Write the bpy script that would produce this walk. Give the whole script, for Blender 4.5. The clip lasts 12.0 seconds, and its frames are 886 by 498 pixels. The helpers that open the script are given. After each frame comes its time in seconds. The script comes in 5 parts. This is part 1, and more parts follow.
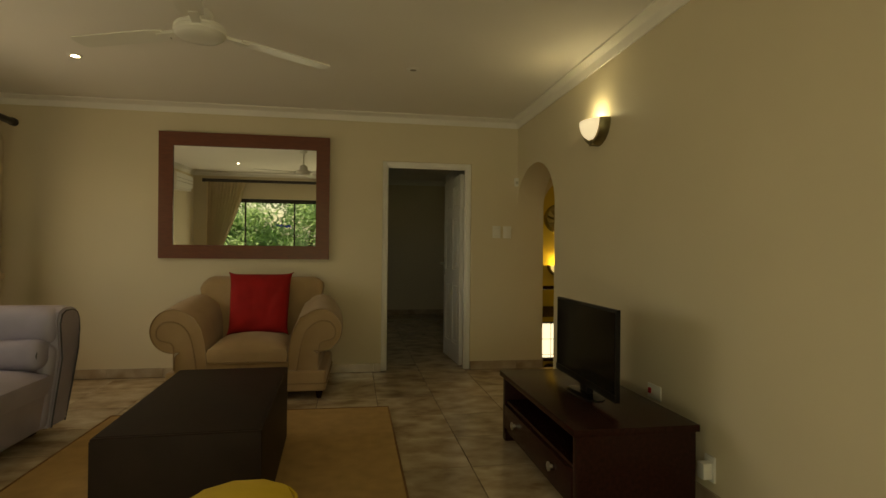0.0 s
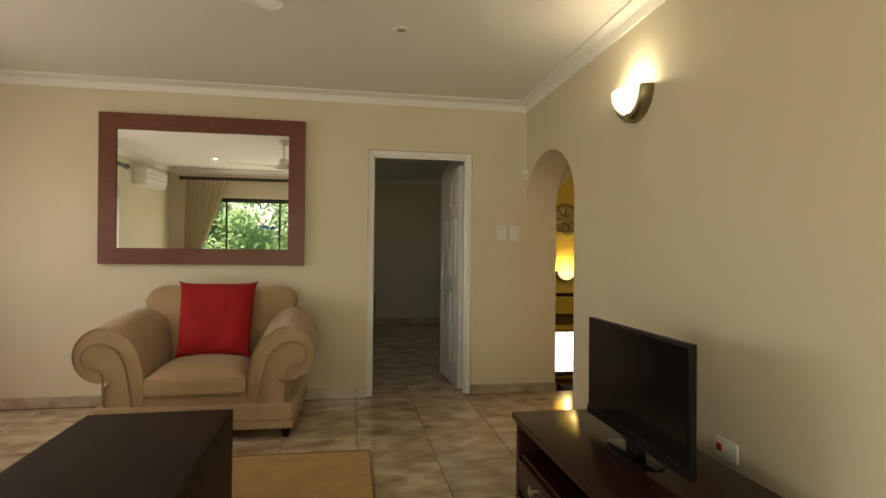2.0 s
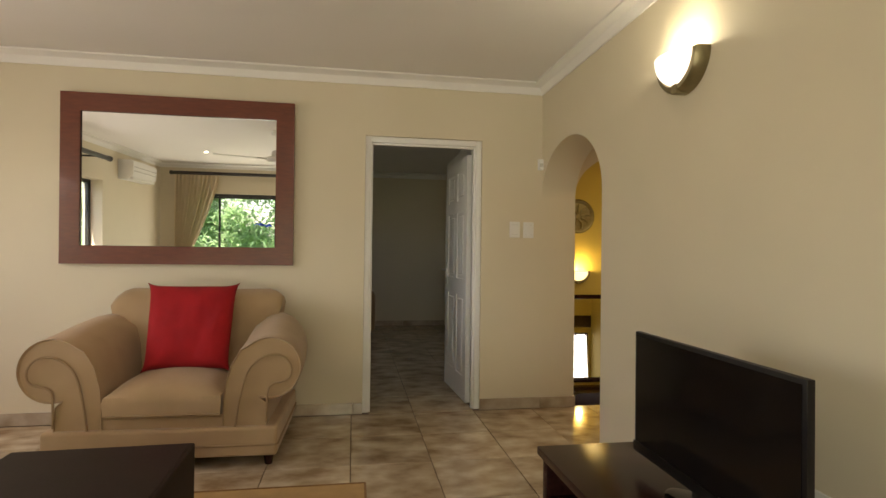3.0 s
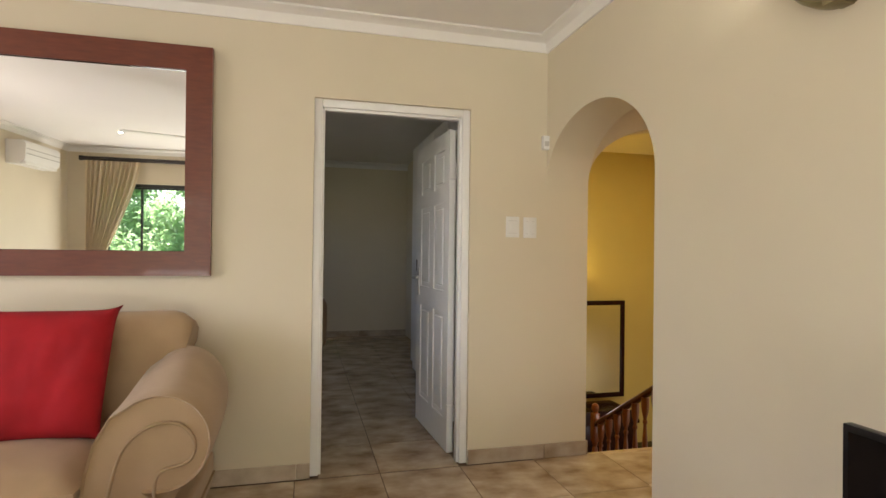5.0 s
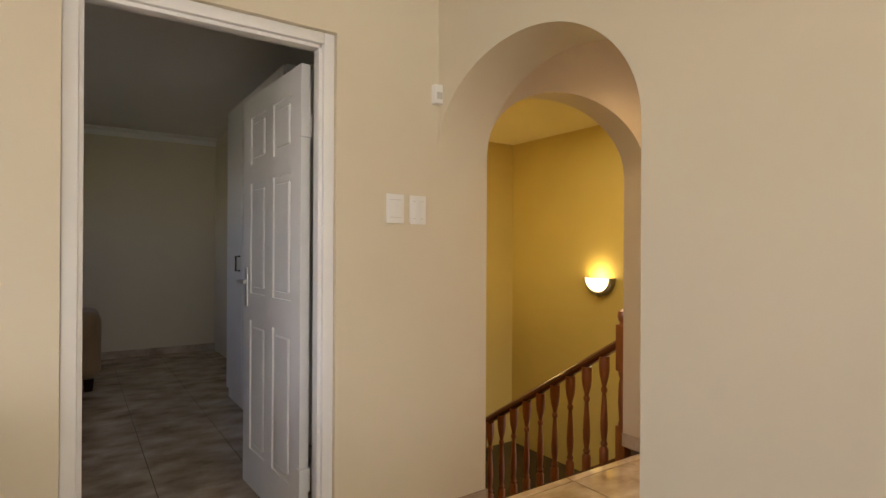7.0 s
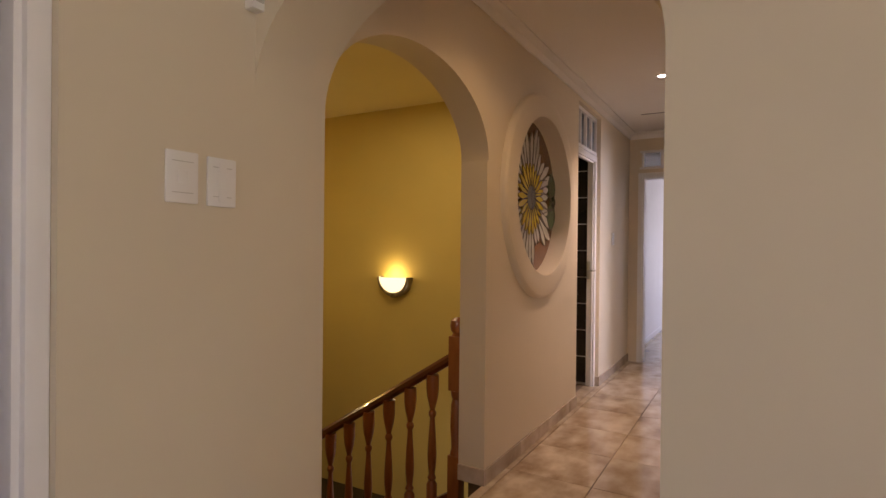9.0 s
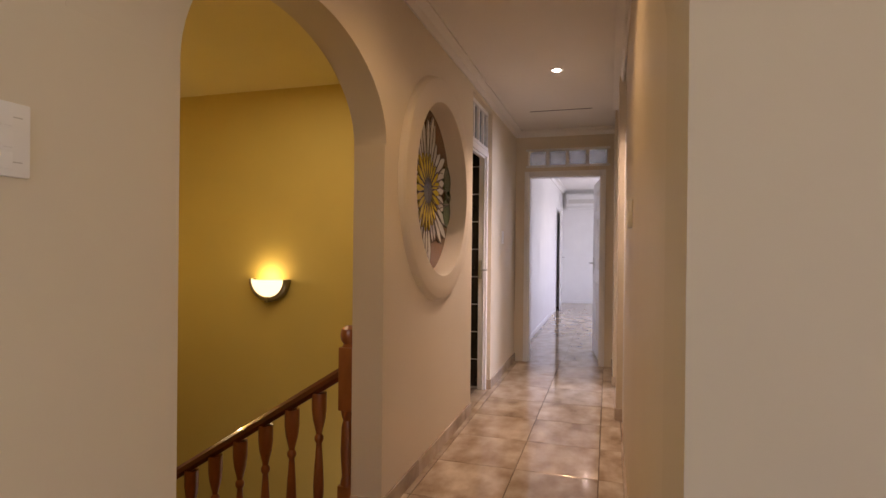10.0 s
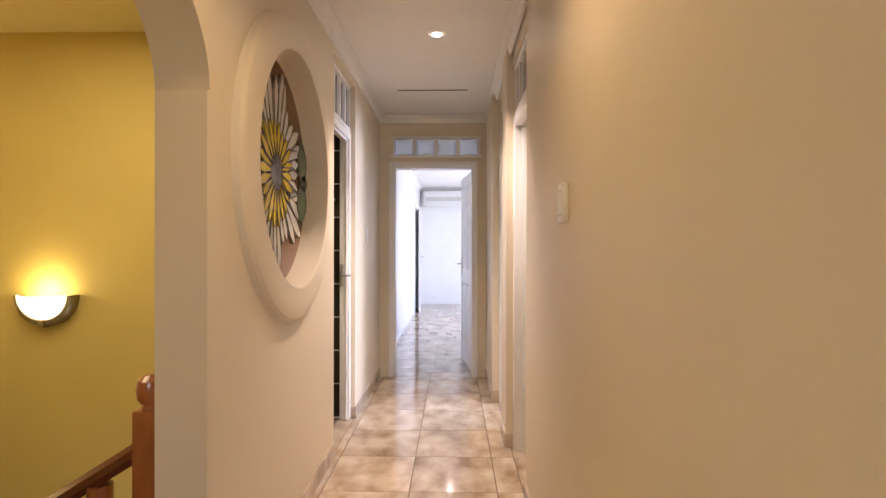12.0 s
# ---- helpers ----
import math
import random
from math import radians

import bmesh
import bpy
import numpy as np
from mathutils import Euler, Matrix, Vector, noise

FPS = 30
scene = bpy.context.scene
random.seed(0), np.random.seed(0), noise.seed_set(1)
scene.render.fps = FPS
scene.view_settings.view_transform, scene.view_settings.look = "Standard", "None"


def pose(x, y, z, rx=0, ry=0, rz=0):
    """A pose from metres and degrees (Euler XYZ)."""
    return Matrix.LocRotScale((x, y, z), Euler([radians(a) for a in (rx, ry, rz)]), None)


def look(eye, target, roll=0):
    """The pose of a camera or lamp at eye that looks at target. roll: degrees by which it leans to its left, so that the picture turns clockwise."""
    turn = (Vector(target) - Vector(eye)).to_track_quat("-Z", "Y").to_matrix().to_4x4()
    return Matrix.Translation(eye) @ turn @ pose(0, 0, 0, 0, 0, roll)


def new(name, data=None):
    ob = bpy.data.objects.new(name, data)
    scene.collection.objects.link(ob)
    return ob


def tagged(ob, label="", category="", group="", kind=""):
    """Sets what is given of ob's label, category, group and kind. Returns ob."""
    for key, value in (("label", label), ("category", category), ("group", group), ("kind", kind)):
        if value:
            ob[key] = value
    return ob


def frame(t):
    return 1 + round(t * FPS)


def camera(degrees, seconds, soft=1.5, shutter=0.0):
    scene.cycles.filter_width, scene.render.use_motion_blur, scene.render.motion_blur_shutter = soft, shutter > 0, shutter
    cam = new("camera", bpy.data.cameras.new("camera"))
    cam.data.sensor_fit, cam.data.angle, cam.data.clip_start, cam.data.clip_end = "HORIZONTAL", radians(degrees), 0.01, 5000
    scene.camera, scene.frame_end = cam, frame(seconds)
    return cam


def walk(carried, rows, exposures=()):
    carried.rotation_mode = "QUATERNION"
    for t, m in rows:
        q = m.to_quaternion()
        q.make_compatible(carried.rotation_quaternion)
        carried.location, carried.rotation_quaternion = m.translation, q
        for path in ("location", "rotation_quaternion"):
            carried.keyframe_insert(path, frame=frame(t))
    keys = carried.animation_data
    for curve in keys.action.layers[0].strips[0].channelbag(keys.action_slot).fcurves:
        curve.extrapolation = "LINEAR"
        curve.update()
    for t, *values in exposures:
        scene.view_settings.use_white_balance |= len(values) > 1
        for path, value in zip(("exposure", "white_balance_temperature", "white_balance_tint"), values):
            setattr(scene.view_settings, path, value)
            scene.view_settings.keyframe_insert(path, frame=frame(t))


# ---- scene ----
PATH = [
    (0, (-0.028, -0.212, 1.186), (0.295, 1.762, 1.199), 0.6),
    (0.5, (0.007, -0.062, 1.199), (0.332, 1.912, 1.217), 0.7),
    (1, (0.027, 0.156, 1.201), (0.356, 2.129, 1.22), 0.7),
    (1.5, (0.063, 0.358, 1.204), (0.397, 2.33, 1.222), 0.7),
    (2, (0.118, 0.59, 1.2), (0.449, 2.562, 1.224), 0.6),
    (2.5, (0.147, 0.833, 1.198), (0.471, 2.806, 1.219), 0.7),
    (4.5, (0.194, 1.87, 1.227), (0.583, 3.832, 1.25), 0.7),
    (5, (0.195, 2.139, 1.24), (0.693, 4.076, 1.255), 0.7),
    (5.5, (0.188, 2.396, 1.22), (0.797, 4.301, 1.238), 0.6),
    (6, (0.171, 2.656, 1.241), (0.98, 4.486, 1.252), 0.6),
    (6.5, (0.2, 2.939, 1.218), (1.199, 4.672, 1.226), 0.1),
    (7, (0.281, 3.167, 1.226), (1.404, 4.821, 1.23), 0.3),
    (9, (0.593, 3.998, 1.242), (2.326, 4.996, 1.232), 0.6),
    (9.5, (0.707, 4.139, 1.231), (2.561, 4.889, 1.224), 0.6),
    (10, (0.877, 4.238, 1.227), (2.79, 4.82, 1.222), 0.6),
    (10.5, (1.038, 4.32, 1.23), (2.99, 4.753, 1.225), 0.5),
    (11, (1.184, 4.415, 1.243), (3.167, 4.679, 1.241), 0.2),
    (11.5, (1.358, 4.471, 1.228), (3.354, 4.593, 1.227), 0.2),
    (12, (1.598, 4.499, 1.238), (3.597, 4.538, 1.233), 0.1),
]
cam = camera(78.4, 12.0)
walk(cam, [(t, look(eye, target, roll)) for t, eye, target, roll in PATH],
     exposures=[(0.0, 0.77, 11500, 7), (0.5, 1.16, 10550, 9), (1.0, 1.35, 9800, 11), (1.5, 1.67, 8700, 14), (2.5, 2.10, 7600, 18), (4.5, 2.55, 6850, 23), (5.5, 2.94, 6450, 24),
                (6.5, 2.97, 6500, 26), (7.0, 2.78, 6650, 28), (9.0, 2.06, 6800, 38), (10.0, 2.19, 6800, 38), (11.0, 2.61, 6950, 34), (12.0, 3.05, 6100, 29)])

# ---- world and lights ----
world = bpy.data.worlds.new("sky")
world.use_nodes = True
scene.world = world
sky = world.node_tree.nodes.new("ShaderNodeTexSky")
sky.sky_type, sky.sun_disc, sky.sun_elevation, sky.sun_rotation = "NISHITA", False, radians(65), radians(-20)
world.node_tree.links.new(sky.outputs[0], world.node_tree.nodes["Background"].inputs[0])
world.node_tree.nodes["Background"].inputs[1].default_value = 0.15

sun = new("sun", bpy.data.lights.new("sun", "SUN"))
sun.data.energy, sun.data.angle, sun.data.color = 5.0, radians(0.6), (1.0, 0.95, 0.87)
sun.matrix_world = look((0, 0, 30), (5, -13, 0))


def area(name, eye, target, w, h, watts, color):
    ob = new(name, bpy.data.lights.new(name, "AREA"))
    ob.data.shape, ob.data.size, ob.data.size_y, ob.data.energy, ob.data.color = "RECTANGLE", w, h, watts * INDOOR, color
    ob.matrix_world = look(eye, target)
    return ob


def point(name, at, watts, color, radius=0.03):
    ob = new(name, bpy.data.lights.new(name, "POINT"))
    ob.data.energy, ob.data.color, ob.data.shadow_soft_size = watts * INDOOR, color, radius
    ob.location = at
    return ob


def spot(name, at, watts, color, degrees=100, blend=0.6):
    ob = new(name, bpy.data.lights.new(name, "SPOT"))
    ob.data.energy, ob.data.color, ob.data.spot_size, ob.data.spot_blend, ob.data.shadow_soft_size = watts * INDOOR, color, radians(degrees), blend, 0.03
    ob.location = at
    return ob


INDOOR = 0.10                         # strength of all indoor light against the sun outside
DAY = (0.93, 0.97, 1.0)
WARM = (1.0, 0.78, 0.45)
area("window_light_west", (-3.21, 3.35, 1.4), (0, 3.0, 0.25), 2.0, 1.2, 52, (1.0, 0.95, 0.88))
area("window_light_south", (0.15, -1.04, 1.0), (0.15, 3, 1.1), 0.95, 1.9, 52, (0.97, 1.0, 0.88))
area("window_light_south_low", (-1.35, -1.04, 0.42), (-1.35, 1.2, 2.3), 1.8, 0.7, 68, (0.97, 1.0, 0.90))
area("window_light_bedroom", (11.0, 2.35, 1.4), (11.0, 5, 1.1), 3.0, 1.6, 125, (0.74, 0.84, 1.0))
point("sconce_light_living", (1.545, 3.30, 2.115), 10.0, (0.97, 1.0, 0.80))
point("sconce_light_stair", (4.86, 7.03, 0.975), 3.3, (1.0, 0.90, 0.46))
point("sconce_light_landing", (3.33, 8.34, 1.02), 22, (1.0, 0.80, 0.32))
spot("downlight_corridor", (4.805, 4.602, 2.46), 215, (1.0, 0.84, 0.62), 106, 1.0)
spot("downlight_end_room", (10.1, 4.55, 2.50), 30, (1.0, 0.92, 0.8), 120)
spot("downlight_living_a", (-1.995, 4.0, 2.50), 40, (1.0, 0.70, 0.34), 72, 0.5)
# added fill for the gold light near the arch; no lamp known here
spot("downlight_corridor_b", (2.9, 4.60, 2.46), 44, (1.0, 0.71, 0.30), 140, 1.0)
# fill added to lift the dim north bedroom, in an unseen west opening
area("window_light_north_bedroom", (-2.42, 8.0, 1.85), (0, 8.0, 1.4), 1.6, 0.45, 1.15, (1.0, 1.0, 0.84))
# broad overhead fill added to even out the yellow walls; no fitting there
area("stair_light", (3.6, 6.4, 2.55), (3.6, 6.4, 0), 1.2, 1.2, 38, (1.0, 0.87, 0.48))
area("window_light_stair", (4.52, 5.38, -0.9), (4.52, 8, -0.6), 0.7, 1.0, 5, (1.0, 0.97, 0.9)).data.spread = radians(110)
area("window_light_side_room", (6.0, 1.12, 1.4), (6.0, 5, 1.1), 1.1, 1.2, 210, (0.74, 0.85, 1.0))

# ---- materials ----


def material(name, base, rough=0.6, metal=0.0, vary=0.06, scale=6.0, bump=0.0, bump_scale=80.0, second=None, spread=0.5, island=False, coat=0.0, sheen=0.0, stretch=(1, 1, 1)):
    m = bpy.data.materials.new(name)
    m.use_nodes = True
    nt = m.node_tree
    n, l = nt.nodes, nt.links
    b = n["Principled BSDF"]
    b.inputs["Roughness"].default_value = rough
    b.inputs["Metallic"].default_value = metal
    b.inputs["Coat Weight"].default_value = coat
    b.inputs["Sheen Weight"].default_value = sheen
    tc = n.new("ShaderNodeTexCoord")
    mp = n.new("ShaderNodeMapping")
    mp.inputs["Scale"].default_value = stretch
    l.new(tc.outputs["Object"], mp.inputs[0])
    noise1 = n.new("ShaderNodeTexNoise")
    noise1.inputs["Scale"].default_value = scale
    noise1.inputs["Detail"].default_value = 6
    l.new(mp.outputs[0], noise1.inputs["Vector"])
    ramp = n.new("ShaderNodeMapRange")
    ramp.inputs["From Min"].default_value, ramp.inputs["From Max"].default_value = 0.5 - spread / 2, 0.5 + spread / 2
    l.new(noise1.outputs[0], ramp.inputs[0])
    mix = n.new("ShaderNodeMix")
    mix.data_type = "RGBA"
    dark = tuple(c * (1 - vary) for c in base) if second is None else second
    lite = tuple(min(1, c * (1 + vary)) for c in base) if second is None else base
    mix.inputs[6].default_value = (*dark, 1)
    mix.inputs[7].default_value = (*lite, 1)
    l.new(ramp.outputs[0], mix.inputs[0])
    out = mix.outputs[2]
    if island:
        info = n.new("ShaderNodeObjectInfo")
        hsv = n.new("ShaderNodeHueSaturation")
        mr = n.new("ShaderNodeMapRange")
        mr.inputs[3].default_value, mr.inputs[4].default_value = 0.88, 1.08
        l.new(info.outputs["Random"], mr.inputs[0])
        l.new(mr.outputs[0], hsv.inputs["Value"])
        l.new(out, hsv.inputs["Color"])
        out = hsv.outputs[0]
    l.new(out, b.inputs["Base Color"])
    if bump:
        noise2 = n.new("ShaderNodeTexNoise")
        noise2.inputs["Scale"].default_value = bump_scale
        noise2.inputs["Detail"].default_value = 4
        l.new(mp.outputs[0], noise2.inputs["Vector"])
        bp = n.new("ShaderNodeBump")
        bp.inputs["Strength"].default_value = bump
        bp.inputs["Distance"].default_value = 0.01
        l.new(noise2.outputs[0], bp.inputs["Height"])
        l.new(bp.outputs[0], b.inputs["Normal"])
    return m


def glow(name, color, strength):
    m = bpy.data.materials.new(name)
    m.use_nodes = True
    b = m.node_tree.nodes["Principled BSDF"]
    b.inputs["Base Color"].default_value = (*color, 1)
    b.inputs["Emission Color"].default_value = (*color, 1)
    b.inputs["Emission Strength"].default_value = strength * INDOOR
    return m


def tile_material(name, light, dark):
    """Glazed floor tile: cloudy beige with brownish veins, each tile a little different."""
    m = material(name, light, rough=0.08, second=dark, scale=6.0, spread=0.42, island=True, stretch=(0.85, 1.2, 1))
    nt = m.node_tree
    n, l = nt.nodes, nt.links
    tc = n.new("ShaderNodeTexCoord")
    info = n.new("ShaderNodeObjectInfo")
    add = n.new("ShaderNodeVectorMath")
    mul = n.new("ShaderNodeMath")
    mul.operation, mul.inputs[1].default_value = "MULTIPLY", 37.0
    l.new(info.outputs["Random"], mul.inputs[0])
    l.new(tc.outputs["Object"], add.inputs[0])
    l.new(mul.outputs[0], add.inputs[1])
    for node in [x for x in n if x.bl_idname == "ShaderNodeMapping"]:
        l.new(add.outputs[0], node.inputs[0])
    return m


M_WALL = material("cream wall paint", (0.672, 0.594, 0.448), rough=0.6, vary=0.035, scale=1.3, bump=0.015, bump_scale=180)
M_HALL = material("cream corridor paint", (0.69, 0.602, 0.455), rough=0.5, vary=0.03, scale=1.5, bump=0.015, bump_scale=160)
M_YELLOW = material("yellow stairwell paint", (0.60, 0.46, 0.125), rough=0.7, vary=0.06, scale=1.2, bump=0.015, bump_scale=160)
M_YELLOWPALE = material("pale yellow ceiling paint", (0.80, 0.69, 0.35), rough=0.75, vary=0.04, scale=1.1)
M_CEIL = material("white ceiling paint", (0.82, 0.795, 0.76), rough=0.8, vary=0.02, scale=1.0)
M_CORN = material("white cornice plaster", (0.80, 0.78, 0.74), rough=0.6, vary=0.02, scale=3)
M_WHITE = material("white gloss paint", (0.80, 0.79, 0.77), rough=0.35, vary=0.03, scale=4, bump=0.03, bump_scale=60)
M_TILE = tile_material("glazed beige tile", (0.64, 0.53, 0.395), (0.27, 0.18, 0.105))
M_SKIRT = tile_material("beige skirting tile", (0.60, 0.50, 0.39), (0.33, 0.245, 0.17))
M_GROUT = material("dark grout", (0.13, 0.085, 0.05), rough=0.9, vary=0.2, scale=20)
M_MAHOG = material("mahogany wood", (0.175, 0.040, 0.016), rough=0.38, second=(0.115, 0.025, 0.011), scale=9, stretch=(1.5, 1.5, 8), bump=0.05, bump_scale=50, coat=0.2)
M_DARK = material("dark stained wood", (0.036, 0.011, 0.009), rough=0.22, second=(0.016, 0.006, 0.005), scale=7, stretch=(8, 1, 8))
M_TABLE = material("dark brown leather", (0.022, 0.013, 0.010), rough=0.55, vary=0.15, scale=8, bump=0.08, bump_scale=140)
for _d in (M_DARK, M_TABLE):
    _d.node_tree.nodes["Principled BSDF"].inputs["Specular IOR Level"].default_value = 0.14
M_STAIRWOOD = material("orange brown varnished wood", (0.36, 0.115, 0.032), rough=0.28, second=(0.20, 0.055, 0.017), scale=6, stretch=(3, 3, 0.8), coat=0.4)
M_RAIL = material("red brown varnished handrail", (0.15, 0.035, 0.015), rough=0.28, second=(0.08, 0.018, 0.008), scale=8, coat=0.4)
M_TREAD = material("dark stair tile", (0.035, 0.022, 0.018), rough=0.25, vary=0.3, scale=9)
M_SUEDE = material("tan suede upholstery", (0.47, 0.325, 0.185), rough=0.9, second=(0.31, 0.195, 0.10), scale=3.2, spread=0.7, bump=0.06, bump_scale=220, sheen=0.25)
M_PIPE = material("tan piping", (0.29, 0.19, 0.10), rough=0.8, vary=0.1)
M_RED = material("red woven cotton", (0.34, 0.004, 0.008), rough=0.9, vary=0.16, scale=9, bump=0.1, bump_scale=420)
M_GREY = material("lavender grey leather", (0.34, 0.315, 0.40), rough=0.42, vary=0.1, scale=5, bump=0.1, bump_scale=120)
M_SEAM = material("dark leather seam", (0.07, 0.065, 0.075), rough=0.7)
M_RUG = material("tan woven rug", (0.43, 0.27, 0.115), rough=0.95, vary=0.14, scale=10, bump=0.3, bump_scale=260)
M_BLACK = material("black plastic", (0.007, 0.006, 0.006), rough=0.35, vary=0.1)
M_SCREEN = material("glossy black screen", (0.006, 0.005, 0.005), rough=0.12, vary=0.05)
for _d in (M_BLACK, M_SCREEN):
    _d.node_tree.nodes["Principled BSDF"].inputs["Specular IOR Level"].default_value = 0.2
M_PLASTIC = material("white plastic", (0.78, 0.77, 0.73), rough=0.35, vary=0.02)
M_STEEL = material("brushed steel", (0.55, 0.54, 0.52), rough=0.3, metal=1.0, vary=0.05)
M_BRONZE = material("aged bronze", (0.28, 0.24, 0.14), rough=0.4, metal=1.0, vary=0.15, scale=20)
M_BLACKMETAL = material("black painted aluminium", (0.015, 0.014, 0.013), rough=0.4, vary=0.1)
M_ROD = material("black wooden curtain rod", (0.02, 0.014, 0.011), rough=0.4, vary=0.2)
M_CURTAIN = material("cream curtain fabric", (0.76, 0.66, 0.49), rough=0.9, vary=0.06, scale=12, bump=0.1, bump_scale=300)
_t = M_CURTAIN.node_tree.nodes.new("ShaderNodeBsdfTranslucent")
_t.inputs[0].default_value = (0.80, 0.68, 0.48, 1)
_m = M_CURTAIN.node_tree.nodes.new("ShaderNodeMixShader")
_m.inputs[0].default_value = 0.35
M_CURTAIN.node_tree.links.new(M_CURTAIN.node_tree.nodes["Principled BSDF"].outputs[0], _m.inputs[1])
M_CURTAIN.node_tree.links.new(_t.outputs[0], _m.inputs[2])
M_CURTAIN.node_tree.links.new(_m.outputs[0], M_CURTAIN.node_tree.nodes["Material Output"].inputs[0])
M_YSUEDE = material("yellow pouf fabric", (0.62, 0.42, 0.05), rough=0.85, vary=0.06, scale=12, bump=0.1, bump_scale=300)
M_BATH = material("black bathroom tile", (0.020, 0.014, 0.013), rough=0.2, vary=0.2, scale=8)
M_LINE = material("white grout", (0.55, 0.53, 0.5), rough=0.8)
M_GROUND = material("garden ground", (0.10, 0.11, 0.05), rough=0.95, vary=0.3, scale=0.8)
M_LEAF = material("green leaves", (0.30, 0.44, 0.24), rough=0.45, second=(0.15, 0.26, 0.13), scale=3)
M_LEAF_BSDF = M_LEAF.node_tree.nodes["Principled BSDF"]
_t = M_LEAF.node_tree.nodes.new("ShaderNodeBsdfTranslucent")
_t.inputs[0].default_value = (0.46, 0.66, 0.34, 1)
_m = M_LEAF.node_tree.nodes.new("ShaderNodeMixShader")
_m.inputs[0].default_value = 0.55
M_LEAF.node_tree.links.new(M_LEAF_BSDF.outputs[0], _m.inputs[1])
M_LEAF.node_tree.links.new(_t.outputs[0], _m.inputs[2])
M_LEAF.node_tree.links.new(_m.outputs[0], M_LEAF.node_tree.nodes["Material Output"].inputs[0])
M_BARK = material("bark", (0.10, 0.07, 0.045), rough=0.9, vary=0.3, scale=12, bump=0.4, bump_scale=40)
M_BLUE = material("blue vinyl", (0.02, 0.09, 0.55), rough=0.4, vary=0.05)
_t = M_BLUE.node_tree.nodes.new("ShaderNodeBsdfTranslucent")
_t.inputs[0].default_value = (0.03, 0.16, 0.80, 1)
_m = M_BLUE.node_tree.nodes.new("ShaderNodeMixShader")
_m.inputs[0].default_value = 0.6
M_BLUE.node_tree.links.new(M_BLUE.node_tree.nodes["Principled BSDF"].outputs[0], _m.inputs[1])
M_BLUE.node_tree.links.new(_t.outputs[0], _m.inputs[2])
M_BLUE.node_tree.links.new(_m.outputs[0], M_BLUE.node_tree.nodes["Material Output"].inputs[0])
M_LAMP = glow("lit frosted glass", (1.0, 0.96, 0.84), 3.5)
M_LAMPY = glow("lit amber glass", (1.0, 0.87, 0.42), 4.2)
M_BULB = glow("lit downlight", (1.0, 0.90, 0.72), 190.0)
M_LENSOFF = material("dark reflector glass", (0.38, 0.36, 0.33), rough=0.15)
M_BULBOFF = material("unlit downlight lens", (0.55, 0.53, 0.48), rough=0.2)

M_MIRROR = bpy.data.materials.new("mirror glass")
M_MIRROR.use_nodes = True
_b = M_MIRROR.node_tree.nodes["Principled BSDF"]
_b.inputs["Base Color"].default_value, _b.inputs["Metallic"].default_value, _b.inputs["Roughness"].default_value = (0.9, 0.92, 0.9, 1), 1.0, 0.01
M_GLASS = bpy.data.materials.new("clear glass")
M_GLASS.use_nodes = True
_b = M_GLASS.node_tree.nodes["Principled BSDF"]
_b.inputs["Transmission Weight"].default_value, _b.inputs["Roughness"].default_value, _b.inputs["IOR"].default_value = 1.0, 0.0, 1.05
M_BLOCK = bpy.data.materials.new("wavy glass block")
M_BLOCK.use_nodes = True
_n = M_BLOCK.node_tree.nodes
_b = _n["Principled BSDF"]
_b.inputs["Base Color"].default_value = (0.95, 0.96, 0.97, 1)
_b.inputs["Transmission Weight"].default_value, _b.inputs["Roughness"].default_value = 0.95, 0.06
_w = _n.new("ShaderNodeTexNoise")
_w.inputs["Scale"].default_value = 38
_bp = _n.new("ShaderNodeBump")
_bp.inputs["Strength"].default_value = 1.0
_bp.inputs["Distance"].default_value = 0.02
M_BLOCK.node_tree.links.new(_w.outputs[0], _bp.inputs["Height"])
M_BLOCK.node_tree.links.new(_bp.outputs[0], _b.inputs["Normal"])

# ---- building helpers ----


def box(bm, lo, hi, bevel=0.0, m=None, segments=2):
    lo, hi = Vector(lo), Vector(hi)
    mm = Matrix.LocRotScale((lo + hi) / 2, None, hi - lo)
    r = bmesh.ops.create_cube(bm, size=1, matrix=mm)
    vs = r["verts"]
    if bevel:
        es = {e for v in vs for e in v.link_edges}
        rr = bmesh.ops.bevel(bm, geom=list(es), offset=bevel, segments=segments, affect="EDGES", profile=0.6)
        vs = rr["verts"]
    if m is not None:
        bmesh.ops.transform(bm, matrix=m, verts=list({v for v in vs}))
    return vs


def prism(bm, pts, a, b, axis="y"):
    """A flat outline (u, z) pushed from a to b along an axis."""
    def at(u, z, d):
        return (u, d, z) if axis == "y" else (d, u, z) if axis == "x" else (u, z, d)
    f = [bm.verts.new(at(u, z, a)) for u, z in pts]
    g = [bm.verts.new(at(u, z, b)) for u, z in pts]
    n = len(pts)
    faces = [bm.faces.new(f), bm.faces.new(g[::-1])]
    for i in range(n):
        faces.append(bm.faces.new((f[i], g[i], g[(i + 1) % n], f[(i + 1) % n])))
    bmesh.ops.recalc_face_normals(bm, faces=faces)
    return f + g


